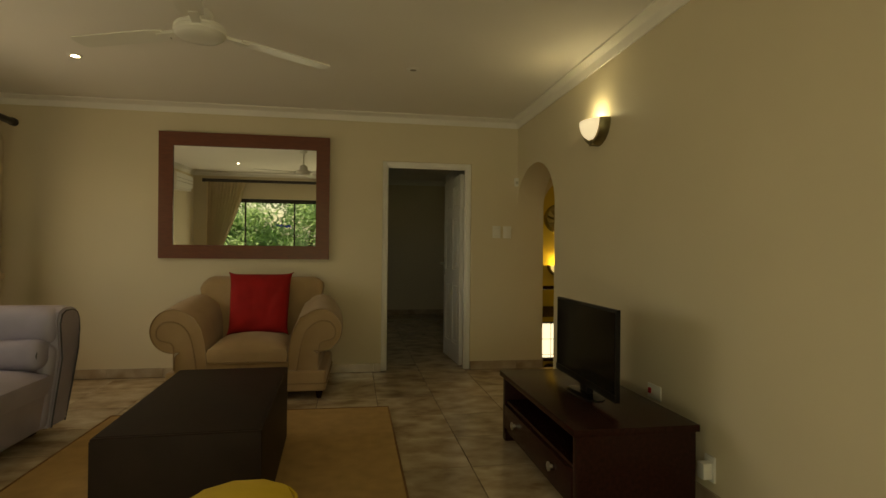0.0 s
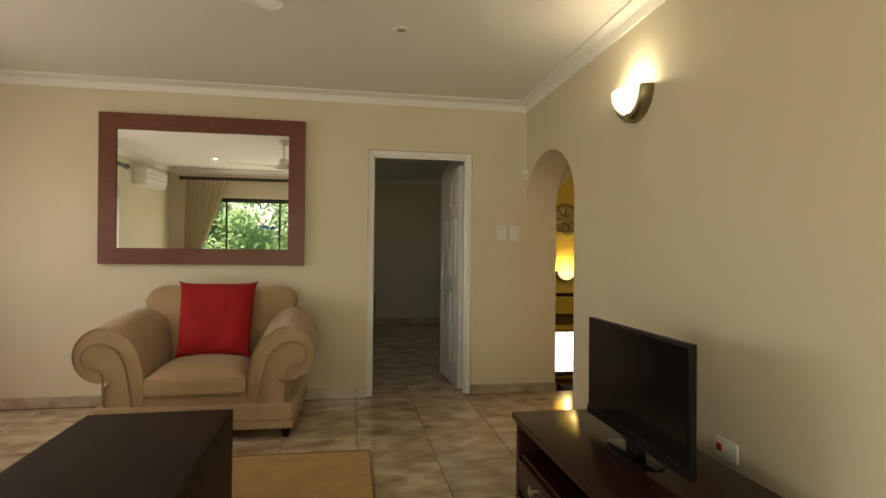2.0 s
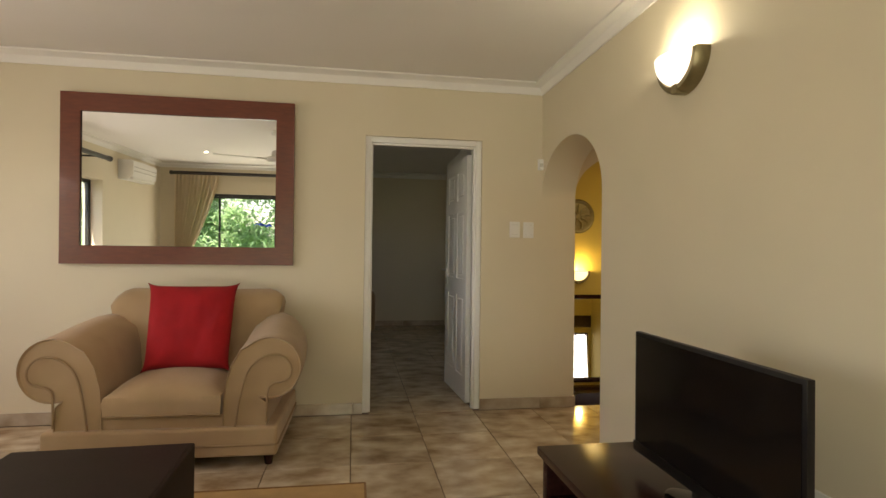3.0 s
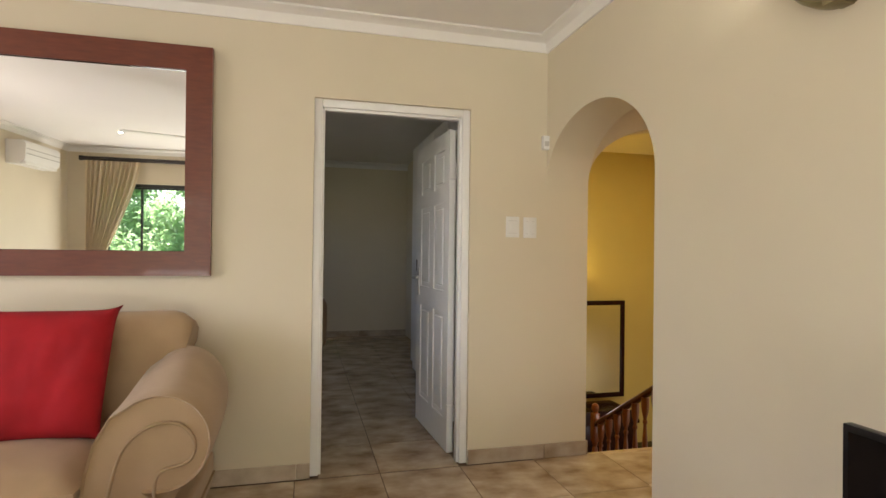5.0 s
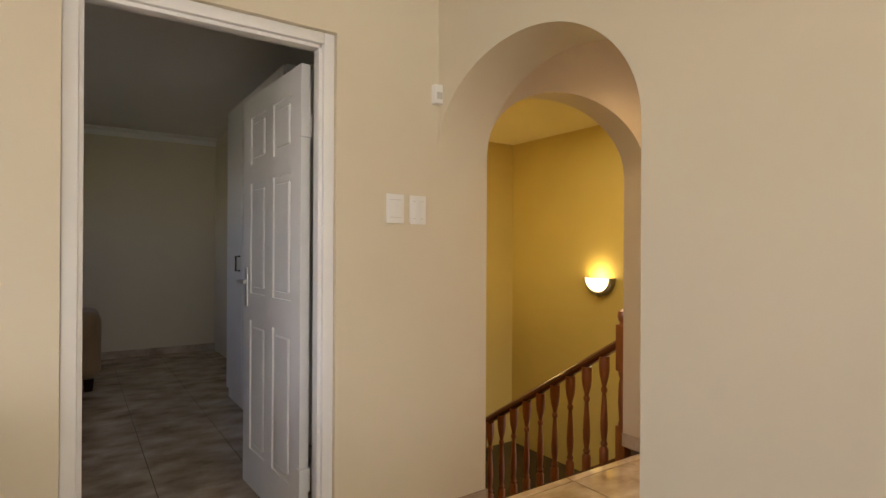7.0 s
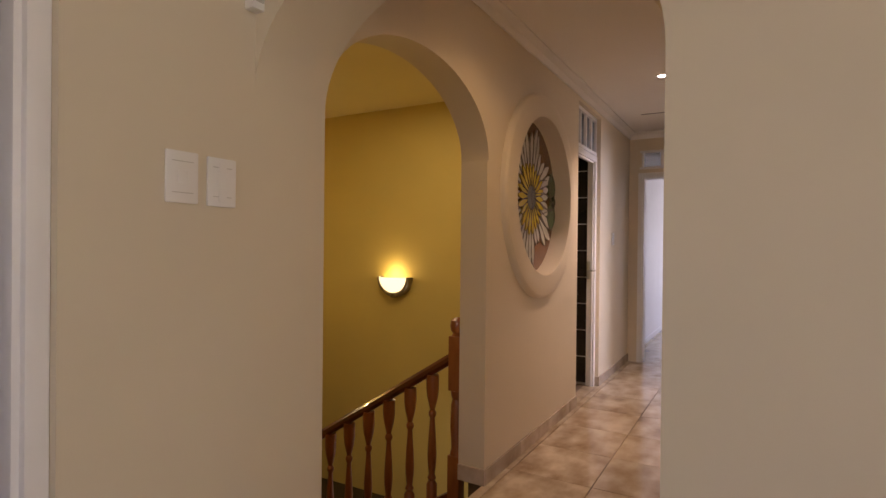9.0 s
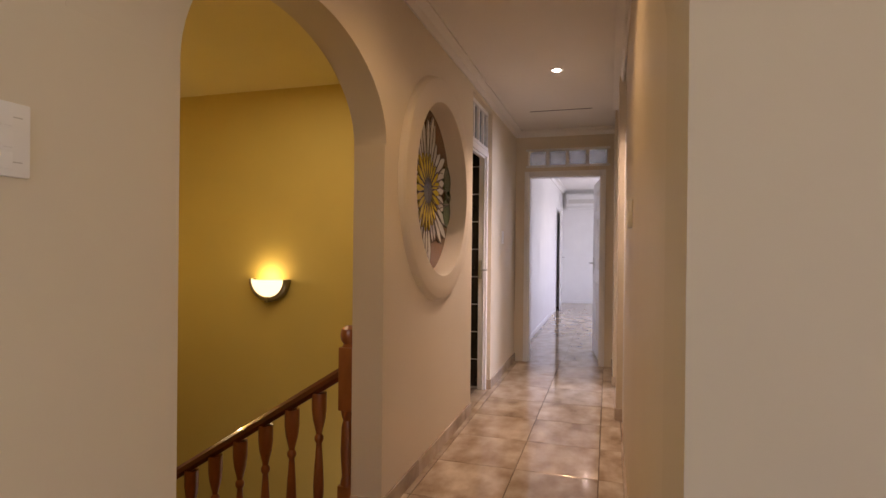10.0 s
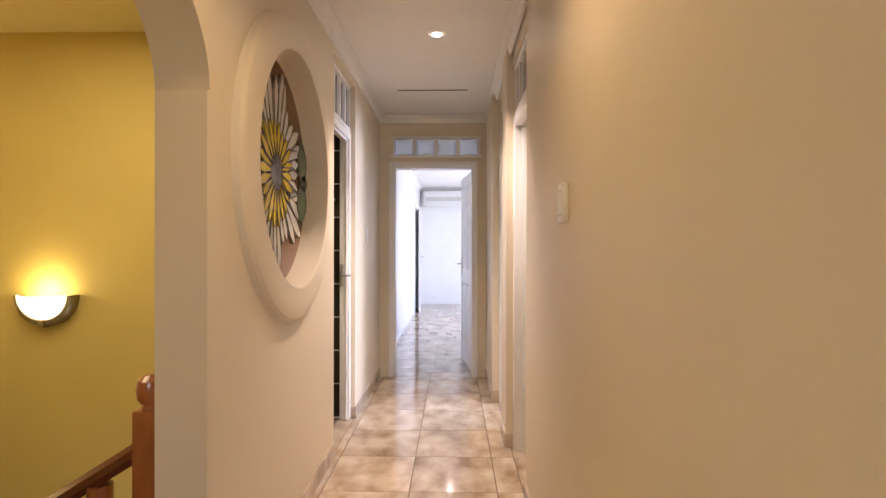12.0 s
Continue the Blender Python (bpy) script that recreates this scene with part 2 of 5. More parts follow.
def lathe(bm, profile, at=(0, 0, 0), steps=20, m=None):
    """Turns (radius, height) pairs about z."""
    rings = []
    for r, z in profile:
        ring = []
        for k in range(steps):
            a = 2 * math.pi * k / steps
            v = Vector((r * math.cos(a), r * math.sin(a), z))
            v = (m @ v) if m is not None else v + Vector(at)
            ring.append(bm.verts.new(v))
        rings.append(ring)
    for p, q in zip(rings, rings[1:]):
        for k in range(steps):
            bm.faces.new((p[k], p[(k + 1) % steps], q[(k + 1) % steps], q[k]))
    bm.faces.new(rings[0][::-1])
    bm.faces.new(rings[-1])


def tube(bm, pts, r, steps=8, closed=False):
    pts = [Vector(p) for p in pts]
    rings = []
    n = len(pts)
    for i, p in enumerate(pts):
        a = pts[(i - 1) % n] if closed or i else p
        b = pts[(i + 1) % n] if closed or i < n - 1 else p
        d = (b - a).normalized()
        q = d.to_track_quat("Z", "Y").to_matrix()
        rings.append([bm.verts.new(p + q @ Vector((r * math.cos(2 * math.pi * k / steps), r * math.sin(2 * math.pi * k / steps), 0))) for k in range(steps)])
    pairs = list(zip(rings, rings[1:])) + ([(rings[-1], rings[0])] if closed else [])
    for p, q in pairs:
        off = min(range(steps), key=lambda o: (p[0].co - q[o].co).length)
        for k in range(steps):
            bm.faces.new((p[k], p[(k + 1) % steps], q[(k + 1 + off) % steps], q[(k + off) % steps]))
    if not closed:
        bm.faces.new(rings[0][::-1])
        bm.faces.new(rings[-1])


def part(name, bm, mat, parent=None, label="", smooth=False, angle=35):
    me = bpy.data.meshes.new(name)
    bmesh.ops.recalc_face_normals(bm, faces=bm.faces[:])
    bm.to_mesh(me)
    bm.free()
    me.materials.append(mat)
    if smooth:
        me.shade_smooth()
        me.set_sharp_from_angle(angle=radians(angle))
    ob = new(name, me)
    if parent is not None:
        ob.parent = parent
    if label:
        ob["label"] = label
    return ob


def boxes(name, spans, mat, parent=None, bevel=0.0, label=""):
    bm = bmesh.new()
    for lo, hi in spans:
        box(bm, lo, hi, bevel)
    return part(name, bm, mat, parent, label, smooth=bool(bevel))


def thing(name, at, label, category, group="", rz=0.0):
    ob = new(name)
    ob.empty_display_size = 0.1
    ob.matrix_basis = pose(*at, 0, 0, rz)
    return tagged(ob, label, category, group)


def structure(ob, label, category):
    return tagged(ob, label, category, "", "structure")


# ---- plan ----
XW, XE, XE2 = -3.22, 1.632, 1.913      # living room west wall, east wall near and far faces
YS, YN, YN2 = -1.05, 5.20, 5.36       # living room south wall, north wall faces
CEIL, CEIL_HALL = 2.555, 2.50
YC, YCS = 4.142, 4.142                # arch jamb, corridor south wall
XA = 3.146                            # stair arch, far jamb
XOV = 4.80                            # end of the wall with the round window
YR = 5.212                            # recessed corridor wall
SD = (4.27, 4.975, 5.30, 5.99)        # ends of the two door openings in the corridor south wall
XEND = 6.79                           # wall at the end of the corridor
XSE, YSN = 4.95, 8.45                 # stairwell east and north walls
DX0, DX1, DZ = 0.245, 1.145, 2.09    # north door, outside of the frame


def arch_points(c, half, spring, rise, n=28):
    return [(c + half * math.cos(math.pi * k / n), spring + rise * math.sin(math.pi * k / n)) for k in range(n + 1)]


def arch_head(bm, u0, u1, spring, rise, top, a, b, axis, sag=0.0):
    """The wall over an arch between u0 and u1, pushed from a to b; sag lowers the shoulder on the u0 side."""
    mid = (u0 + u1) / 2
    pts = [(u, z - (sag * (1 - (z - spring) / rise) if u < mid else 0.0)) for u, z in arch_points(mid, (u1 - u0) / 2, spring, rise, 40)]

    def at(u, z, d):
        return bm.verts.new((u, d, z) if axis == "y" else (d, u, z))
    rows = [(at(u, z, a), at(u, z, b), at(u, top, b), at(u, top, a)) for u, z in pts]
    for r, q in zip(rows, rows[1:]):
        for k in range(4):
            bm.faces.new((r[k], r[(k + 1) % 4], q[(k + 1) % 4], q[k]))
    bm.faces.new(rows[0])
    bm.faces.new(rows[-1][::-1])


# walls
bm = bmesh.new()
for lo, hi in (((XW - 0.25, YN, 0), (DX0, YN2, CEIL)), ((DX1, YN, 0), (XE2, YN2, CEIL)), ((DX0, YN, DZ), (DX1, YN2, CEIL))):
    box(bm, lo, hi)
structure(part("wall_north", bm, M_WALL), "cream painted living room wall with a door opening", "wall")

bm = bmesh.new()
box(bm, (XE, YS, 0), (XE2, YC, CEIL))
arch_head(bm, YC, YN, 1.665, 0.37, CEIL, XE, XE2, "x", 0.06)
structure(part("wall_east", bm, M_WALL, smooth=True), "cream painted living room wall with an arched opening", "wall")

WW = (1.18, 4.4, 0.75, 2.02)           # west window: y, z
bm = bmesh.new()
for lo, hi in (((XW - 0.25, YS - 0.25, 0), (XW, WW[0], CEIL)), ((XW - 0.25, WW[1], 0), (XW, YN, CEIL)), ((XW - 0.25, WW[0], 0), (XW, WW[1], WW[2])), ((XW - 0.25, WW[0], WW[3]), (XW, WW[1], CEIL))):
    box(bm, lo, hi)
structure(part("wall_west", bm, M_WALL), "cream painted living room wall with a window", "wall")

SW = (-2.76, 0.70, 0.0, 2.03)        # south sliding door: x, z
bm = bmesh.new()
for lo, hi in (((XW, YS - 0.25, 0), (SW[0], YS, CEIL)), ((SW[1], YS - 0.25, 0), (XE2, YS, CEIL)), ((SW[0], YS - 0.25, SW[3]), (SW[1], YS, CEIL))):
    box(bm, lo, hi)
structure(part("wall_south", bm, M_WALL), "cream painted living room wall with sliding doors", "wall")

structure(boxes("ceiling", [((XW - 0.25, YS - 0.25, CEIL), (XE2, YN2, CEIL + 0.12))], M_CEIL), "white painted living room ceiling", "ceiling")
structure(boxes("floor", [((XW - 0.25, YS - 0.25, -0.25), (XE2, YN2, -0.006)), ((XE2, 3.9, -0.25), (XA, 5.22, -0.006)), ((XA, 3.9, -0.25), (16.0, 5.3, -0.006)), ((7.0, 5.3, -0.25), (16.0, 6.6, -0.0065)), ((-4.0, YN2, -0.25), (1.72, 10.5, -0.006)), ((7.0, 2.2, -0.25), (16.0, 3.9, -0.0065)), ((5.0, 5.3, -0.25), (6.8, 7.2, -0.0065)), ((5.2, 0.9, -0.25), (6.8, 3.9, -0.0065))], M_GROUT), "dark grout bed under beige floor tiles", "floor")


def cornice(name, pts, z, d, h):
    """Cove moulding along a line of wall corners, with the room on its left."""
    prof = [(0, -h), (0.012, -h), (0.016, -h * 0.82), (d * 0.35, -h * 0.42), (d * 0.8, -0.018), (d, -0.014), (d, -0.002), (0, -0.002)]
    bm = bmesh.new()
    n = len(pts)
    rows = []
    for i, (x, y) in enumerate(pts):
        p = Vector((x, y))
        a = (p - Vector(pts[i - 1])).normalized() if i else (Vector(pts[1]) - p).normalized()
        b = (Vector(pts[i + 1]) - p).normalized() if i < n - 1 else a
        na, nb = Vector((-a.y, a.x)), Vector((-b.y, b.x))
        m = (na + nb) / (1 + na.dot(nb))
        rows.append([bm.verts.new((x + m.x * u, y + m.y * u, z + w)) for u, w in prof])
    for r, s in zip(rows, rows[1:]):
        for k in range(len(prof)):
            bm.faces.new((r[k], r[(k + 1) % len(prof)], s[(k + 1) % len(prof)], s[k]))
    bm.faces.new(rows[0])
    bm.faces.new(rows[-1][::-1])
    return structure(part(name, bm, M_CORN, smooth=True, angle=25), "white coved plaster cornice", "cornice")


cornice("cornice", [(XW, YN), (XW, YS), (XE, YS), (XE, YN), (XW, YN)], CEIL, 0.085, 0.085)

# corridor
bm = bmesh.new()
arch_head(bm, XE2, XA, 1.69, 0.383, CEIL, YN, YN2, "y")
# wall with a round hole
YH = YN + 0.008                       # corridor north wall face
RC, RR = (3.965, 1.568), 0.508
x0, x1 = XA, XOV
ring = [(RC[0] + RR * math.cos(2 * math.pi * k / 48), RC[1] + RR * math.sin(2 * math.pi * k / 48)) for k in range(48)]


def edge(pt):
    dx, dz = pt[0] - RC[0], pt[1] - RC[1]
    f = min(((x1 - RC[0]) if dx > 0 else (RC[0] - x0)) / max(abs(dx), 1e-6), ((CEIL - RC[1]) if dz > 0 else RC[1]) / max(abs(dz), 1e-6))
    return (RC[0] + dx * f, RC[1] + dz * f)


inner = [(bm.verts.new((x, YH, z)), bm.verts.new((x, YN2, z))) for x, z in ring]
outer = [(bm.verts.new((edge(q)[0], YH, edge(q)[1])), bm.verts.new((edge(q)[0], YN2, edge(q)[1]))) for q in ring]
for k in range(48):
    n = (k + 1) % 48
    ep, eq = edge(ring[k]), edge(ring[n])
    corner = None
    if abs(ep[0] - eq[0]) > 1e-4 and abs(ep[1] - eq[1]) > 1e-4:
        c = (x1 if ep[0] > RC[0] else x0, CEIL if ep[1] > RC[1] else 0.0)
        corner = (bm.verts.new((c[0], YH, c[1])), bm.verts.new((c[0], YN2, c[1])))
    for d in (0, 1):
        bm.faces.new([inner[k][d], outer[k][d]] + ([corner[d]] if corner else []) + [outer[n][d], inner[n][d]])
    bm.faces.new((inner[k][0], inner[k][1], inner[n][1], inner[n][0]))
    rim = [outer[k]] + ([corner] if corner else []) + [outer[n]]
    for u, v in zip(rim, rim[1:]):
        bm.faces.new((u[0], u[1], v[1], v[0]))
structure(part("wall_corridor_north", bm, M_HALL, smooth=True), "cream corridor wall with an arch and a round window", "wall")

bm = bmesh.new()
for lo, hi in (((XOV, YR, 2.40), (5.52, YN2, CEIL)), ((5.52, YR, 0), (XEND, YN2, CEIL)), ((XOV, YR + 0.02, 0), (XOV + 0.05, YN2, 2.40))):
    box(bm, lo, hi)
structure(part("wall_corridor_recess", bm, M_HALL), "cream recessed corridor wall beside the bathroom door", "wall")

for lo, hi in (((XE2, 3.9, 0), (SD[0], YCS, CEIL)), ((SD[1], 3.9, 0), (SD[2], YCS + 0.03, CEIL)), ((SD[3], 3.9, 0), (XEND, YCS + 0.045, CEIL)), ((SD[0], 3.9, 2.36), (SD[1], YCS - 0.01, CEIL)), ((SD[2], 3.9, 2.36), (SD[3], YCS - 0.01, CEIL))):
    structure(boxes("wall_corridor_south", [(lo, hi)], M_HALL), "cream corridor wall beside recessed doors", "wall")

# end wall with a door and glass blocks over it
EY0, EY1 = 4.268, 5.116
BY0, BY1 = 4.248, 5.082               # glass blocks
bm = bmesh.new()
for lo, hi in (((XEND, 3.9, 0), (XEND + 0.2, EY0, 2.1)), ((XEND, 3.9, 2.1), (XEND + 0.2, BY0, CEIL)), ((XEND, EY1, 0), (XEND + 0.2, YN2, CEIL)), ((XEND, BY0, 2.285), (XEND + 0.2, BY1, CEIL)), ((XEND, EY0, 2.05), (XEND + 0.2, EY1, 2.1)), ((XEND, BY1, 2.1), (XEND + 0.2, EY1, CEIL))):
    box(bm, lo, hi)
structure(part("wall_corridor_end", bm, M_HALL), "cream wall across the end of the corridor", "wall")
structure(boxes("ceiling_corridor", [((XE2, 3.9, CEIL_HALL), (XEND, YN + 0.005, CEIL_HALL + 0.1)), ((XA, YN + 0.004, CEIL_HALL), (XEND, YN2, CEIL_HALL + 0.099))], M_CEIL), "white painted corridor ceiling", "ceiling")
cornice("cornice_corridor", [(XEND, YR), (XOV, YR), (XOV, YH), (XE2, YH)], CEIL_HALL, 0.07, 0.07)
cornice("cornice_corridor_end", [(XEND, YCS), (XEND, YR)], CEIL_HALL, 0.07, 0.07)
cornice("cornice_corridor_south", [(XE2, YCS), (XEND, YCS)], CEIL_HALL, 0.07, 0.07)

# stairwell
ZL = -2.80
for lo, hi in (((XSE, YN2, ZL), (XSE + 0.2, YSN, 2.62)), ((XE2 - 0.2, YSN, ZL), (XSE + 0.2, YSN + 0.2, 2.62)), ((XE2 - 0.2, YN2, ZL), (XE2, YSN, 2.62))):
    structure(boxes("wall_stairwell", [(lo, hi)], M_YELLOW), "deep yellow painted stairwell walls", "wall")
for lo, hi in (((XE2, YN + 0.03, ZL), (4.15, YN2, -0.25)), ((4.9, YN + 0.01, ZL), (XSE + 0.2, YN2, -0.25)), ((4.15, YN + 0.01, ZL), (4.9, YN2, -1.45)), ((4.15, YN + 0.01, -0.35), (4.9, YN2, -0.25)), ((3.2, YN2 - 0.001, 0), (XSE, YN2 + 0.008, 0.9))):
    structure(boxes("wall_stairwell_south", [(lo, hi)], M_YELLOW), "deep yellow lower stairwell wall with a window", "wall")
structure(boxes("ceiling_stairwell", [((XE2, YN2, 2.58), (XSE, YSN, 2.68))], M_YELLOWPALE), "pale yellow painted stairwell ceiling", "ceiling")
structure(boxes("floor_lower", [((XE2, YN2, ZL - 0.1), (XSE, YSN, ZL))], M_SKIRT), "beige lower hall floor", "floor")

# bedroom behind the north door
# the gap in the west wall is unseen, added for the bedroom fill
for lo, hi in (((-2.6, YN2, 0), (-2.4, 7.1, CEIL)), ((-2.6, 8.9, 0), (-2.4, 10.2, CEIL)), ((-2.6, 7.1, 0), (-2.4, 8.9, 1.6)), ((-2.6, 7.1, 2.1), (-2.4, 8.9, CEIL)), ((-2.6, 10.2, 0), (1.92, 10.4, CEIL)), ((1.70, YN2, 0), (1.712, 8.65, CEIL)), ((1.70, 8.65, 0), (1.92, 10.2, CEIL))):
    structure(boxes("wall_bedroom", [(lo, hi)], M_WALL), "cream bedroom walls in shade", "wall")
structure(boxes("ceiling_bedroom", [((-2.6, YN2, CEIL), (1.72, 10.4, CEIL + 0.1))], M_CEIL), "white bedroom ceiling in shade", "ceiling")
cornice("cornice_bedroom", [(1.70, 10.2), (-2.4, 10.2)], CEIL, 0.085, 0.085)

# room at the end of the corridor
XR, YRS, YE = 13.5, 2.35, 5.235       # end room: far wall, south wall, north wall
for lo, hi in (((XEND + 0.2, YE, 0), (11.85, YE + 0.2, CEIL)), ((11.85, YE, 2.05), (12.65, YE + 0.2, CEIL)), ((12.65, YE, 0), (XR, YE + 0.2, CEIL)), ((XR, 2.1, 0), (XR + 0.2, YE + 0.2, CEIL)), ((11.75, 6.4, 0), (12.75, 6.5, CEIL)), ((11.65, YE + 0.2, 0), (11.75, 6.5, CEIL)), ((12.75, YE + 0.2, 0), (12.85, 6.5, CEIL)), ((XEND + 0.2, 2.1, 0), (9.4, YRS, CEIL)), ((12.6, 2.1, 0), (XR, YRS, CEIL)), ((9.4, 2.1, 0), (12.6, YRS, 0.55)), ((9.4, 2.1, 2.2), (12.6, YRS, CEIL)), ((XEND, 2.1, 0), (XEND + 0.2, 3.9, CEIL))):
    structure(boxes("wall_end_room", [(lo, hi)], M_WHITE), "white painted walls of the bright end room", "wall")
structure(boxes("ceiling_end_room", [((XEND + 0.2, 2.1, CEIL), (XR + 0.2, 6.5, CEIL + 0.1))], M_CEIL), "white end room ceiling", "ceiling")
cornice("cornice_end_room", [(XR, YRS), (XR, YE), (XEND + 0.2, YE)], CEIL, 0.085, 0.085)

# side room behind the open corridor door, with a window to the south
for lo, hi in (((5.2, 0.9, 0), (5.4, 3.9, CEIL)), ((6.6, 2.1, 0), (6.8, 3.9, CEIL)), ((6.6, 0.9, 0), (6.8, 2.1, CEIL)), ((5.4, 0.9, 0), (6.6, 1.1, 0.8)), ((5.4, 0.9, 2.05), (6.6, 1.1, CEIL))):
    structure(boxes("wall_side_room", [(lo, hi)], M_WALL), "cream walls of the side room", "wall")
structure(boxes("ceiling_side_room", [((5.2, 0.9, CEIL), (6.8, 3.9, CEIL + 0.1))], M_CEIL), "white side room ceiling", "ceiling")

# bathroom behind the corridor door
structure(boxes("wall_bathroom", [((5.0, 7.0, 0), (6.8, 7.2, CEIL)), ((6.7, YN2, 0), (6.8, 7.0, CEIL)), ((5.0, YN2, 0), (5.06, 7.0, CEIL)), ((5.0, YN2, CEIL), (6.8, 7.2, CEIL + 0.1))], M_BATH), "black tiled bathroom walls", "wall")

structure(boxes("ground", [((-400, -400, -3.1), (400, 400, -2.95))], M_GROUND), "garden ground outside", "ground")

# ---- doors ----


def panel_door(parent_name, at, rz, w, h, label, handle_side=1, group="six panel doors"):
    """A white six panel leaf, hinged at its origin, reaching along +x; 40 mm thick about y = 0."""
    t = thing(parent_name, at, label, "door", group, rz)
    bm = bmesh.new()
    box(bm, (0, -0.012, 0.005), (w, 0.012, h))
    st, mid = 0.105, 0.10
    rails = [(0.005, 0.20), (0.86, 1.0), (1.56, 1.66), (h - 0.11, h)]
    for s in (-1, 1):
        y0, y1 = (0.011, 0.02) if s > 0 else (-0.02, -0.011)
        for a, b in ((0, st), (w - st, w), (w / 2 - mid / 2, w / 2 + mid / 2)):
            box(bm, (a, y0, 0.005), (b, y1, h))
        for a, b in rails:
            for xa, xb in ((st, w / 2 - mid / 2), (w / 2 + mid / 2, w - st)):
                box(bm, (xa, y0, a), (xb, y1, b))
    part("door_leaf", bm, M_WHITE, t)
    for s in (-1, 1):
        for xa, xb in ((st, w / 2 - mid / 2), (w / 2 + mid / 2, w - st)):
            for (a, b), (c, d) in zip(rails, rails[1:]):
                bm = bmesh.new()
                box(bm, (xa + 0.03, min(s * 0.008, s * 0.019), b + 0.03), (xb - 0.03, max(s * 0.008, s * 0.019), c - 0.03), 0.008, segments=1)
                part("door_panel", bm, M_WHITE, t)
    hd = None
    for s in (-1, 1):
        bm = bmesh.new()
        hx = w - 0.055
        box(bm, (hx - 0.02, min(s * 0.02, s * 0.027), 0.93), (hx + 0.02, max(s * 0.02, s * 0.027), 1.13), 0.003)
        tube(bm, [(hx, s * 0.02, 1.06), (hx, s * 0.065, 1.06), (hx - 0.03, s * 0.075, 1.06), (hx - 0.12, s * 0.07, 1.06)], 0.009)
        part("door_handle", bm, M_STEEL, t, "steel lever handle on a long plate", smooth=True)
    for z in (0.25, 1.75):
        bm = bmesh.new()
        box(bm, (-0.012, -0.024, z - 0.05), (0.022, 0.024, z + 0.05), 0.002)
        part("hinge", bm, M_WHITE, t)
    return t


def door_frame(name, u0, u1, top, a, b, axis, proud, width=0.065, label="white painted door frame"):
    """Posts and head round an opening; u runs along the wall, a..b through it, and proud is how far it stands out."""
    t = thing(name, (0, 0, 0), label, "door frame")
    t["kind"] = "structure"
    lo, hi = a - proud, b + proud
    def bx(u, v, z0, z1, l, h):
        return ((u, l, z0), (v, h, z1)) if axis == "y" else ((l, u, z0), (h, v, z1))
    for nm, (u, v, z0, z1) in (("post", (u0, u0 + width, 0, top)), ("post", (u1 - width, u1, 0, top)), ("head", (u0 + width, u1 - width, top - width, top))):
        bm = bmesh.new()
        box(bm, *bx(u, v, z0, z1, lo, hi), 0.006)
        # moulded inner step
        s = 0.014
        if nm == "post":
            uu = (u + 0.02, v + s) if u == u0 else (u - s, v - 0.02)
            box(bm, *bx(uu[0], uu[1], z0, z1, lo + 0.02, hi - 0.05), 0.003)
        else:
            box(bm, *bx(u, v, z0 - s, z1 - 0.02, lo + 0.02, hi - 0.05), 0.003)
        part(nm, bm, M_WHITE, t, smooth=True)
    return t


door_frame("door_1", DX0, DX1, DZ, YN, YN2, "y", -0.022, 0.045)
panel_door("bedroom_door", (1.088, YN2 + 0.034, 0), 93, 0.76, 2.01, "white six panel bedroom door standing open")

door_frame("door_2", EY0, EY1, 2.06, XEND, XEND + 0.2, "x", 0.012, 0.045)
panel_door("end_room_door", (XEND + 0.215, EY0 + 0.035, 0), 7.0, 0.74, 2.0, "white six panel door standing open at the corridor's end")


def fanlight(name, u0, u1, z0, z1, y, panes, mat, label, axis="y"):
    t = thing(name, (0, 0, 0), label, "fanlight")
    t["kind"] = "structure"
    def bx(a, b, c, d, l, h):
        return ((a, y + l, c), (b, y + h, d)) if axis == "y" else ((y + l, a, c), (y + h, b, d))
    w = (u1 - u0) / panes
    bar = 0.022
    for z, zz in ((z0, z0 + 0.03), (z1 - 0.03, z1)):
        bm = bmesh.new()
        box(bm, *bx(u0, u1, z, zz, -0.03, 0.03), 0.004)
        part("rail", bm, M_WHITE, t)
    for k in range(panes + 1):
        c = u0 + w * k
        bm = bmesh.new()
        box(bm, *bx(max(u0, c - bar / 2), min(u1, c + bar / 2), z0 + 0.03, z1 - 0.03, -0.027, 0.027), 0.004)
        part("glazing_bar", bm, M_WHITE, t)
    for k in range(panes):
        bm = bmesh.new()
        box(bm, *bx(u0 + w * k + bar / 2, u0 + w * (k + 1) - bar / 2, z0 + 0.03, z1 - 0.03, -0.006, 0.006))
        part("pane", bm, mat, t)
    return t


M_PANE = material("grey obscured glass", (0.16, 0.17, 0.18), rough=0.15, vary=0.1)
door_frame("door_3", XOV + 0.05, 5.52, 2.06, YR + 0.03, YN2 - 0.045, "y", 0.0, 0.05)
fanlight("door_3_fanlight", XOV + 0.05, 5.52, 2.065, 2.40, YR + 0.065, 4, M_PANE, "white fanlight over the bathroom door with grey panes")
for i, (a, b) in enumerate((SD[:2], SD[2:])):
    door_frame("door_%d" % (4 + i), a, b, 2.04, 3.99, YCS - 0.012, "y", 0.0, 0.06)
    fanlight("door_%d_fanlight" % (4 + i), a, b, 2.045, 2.355, YCS - 0.05, 4, M_PANE, "white fanlight over a corridor door with grey panes")
    panel_door("side_room_door", (a + 0.065, 3.97 - 0.05 * i, 0), -86 * i, b - a - 0.13, 1.97, ("closed", "open")[i] + " white six panel door beside the corridor")

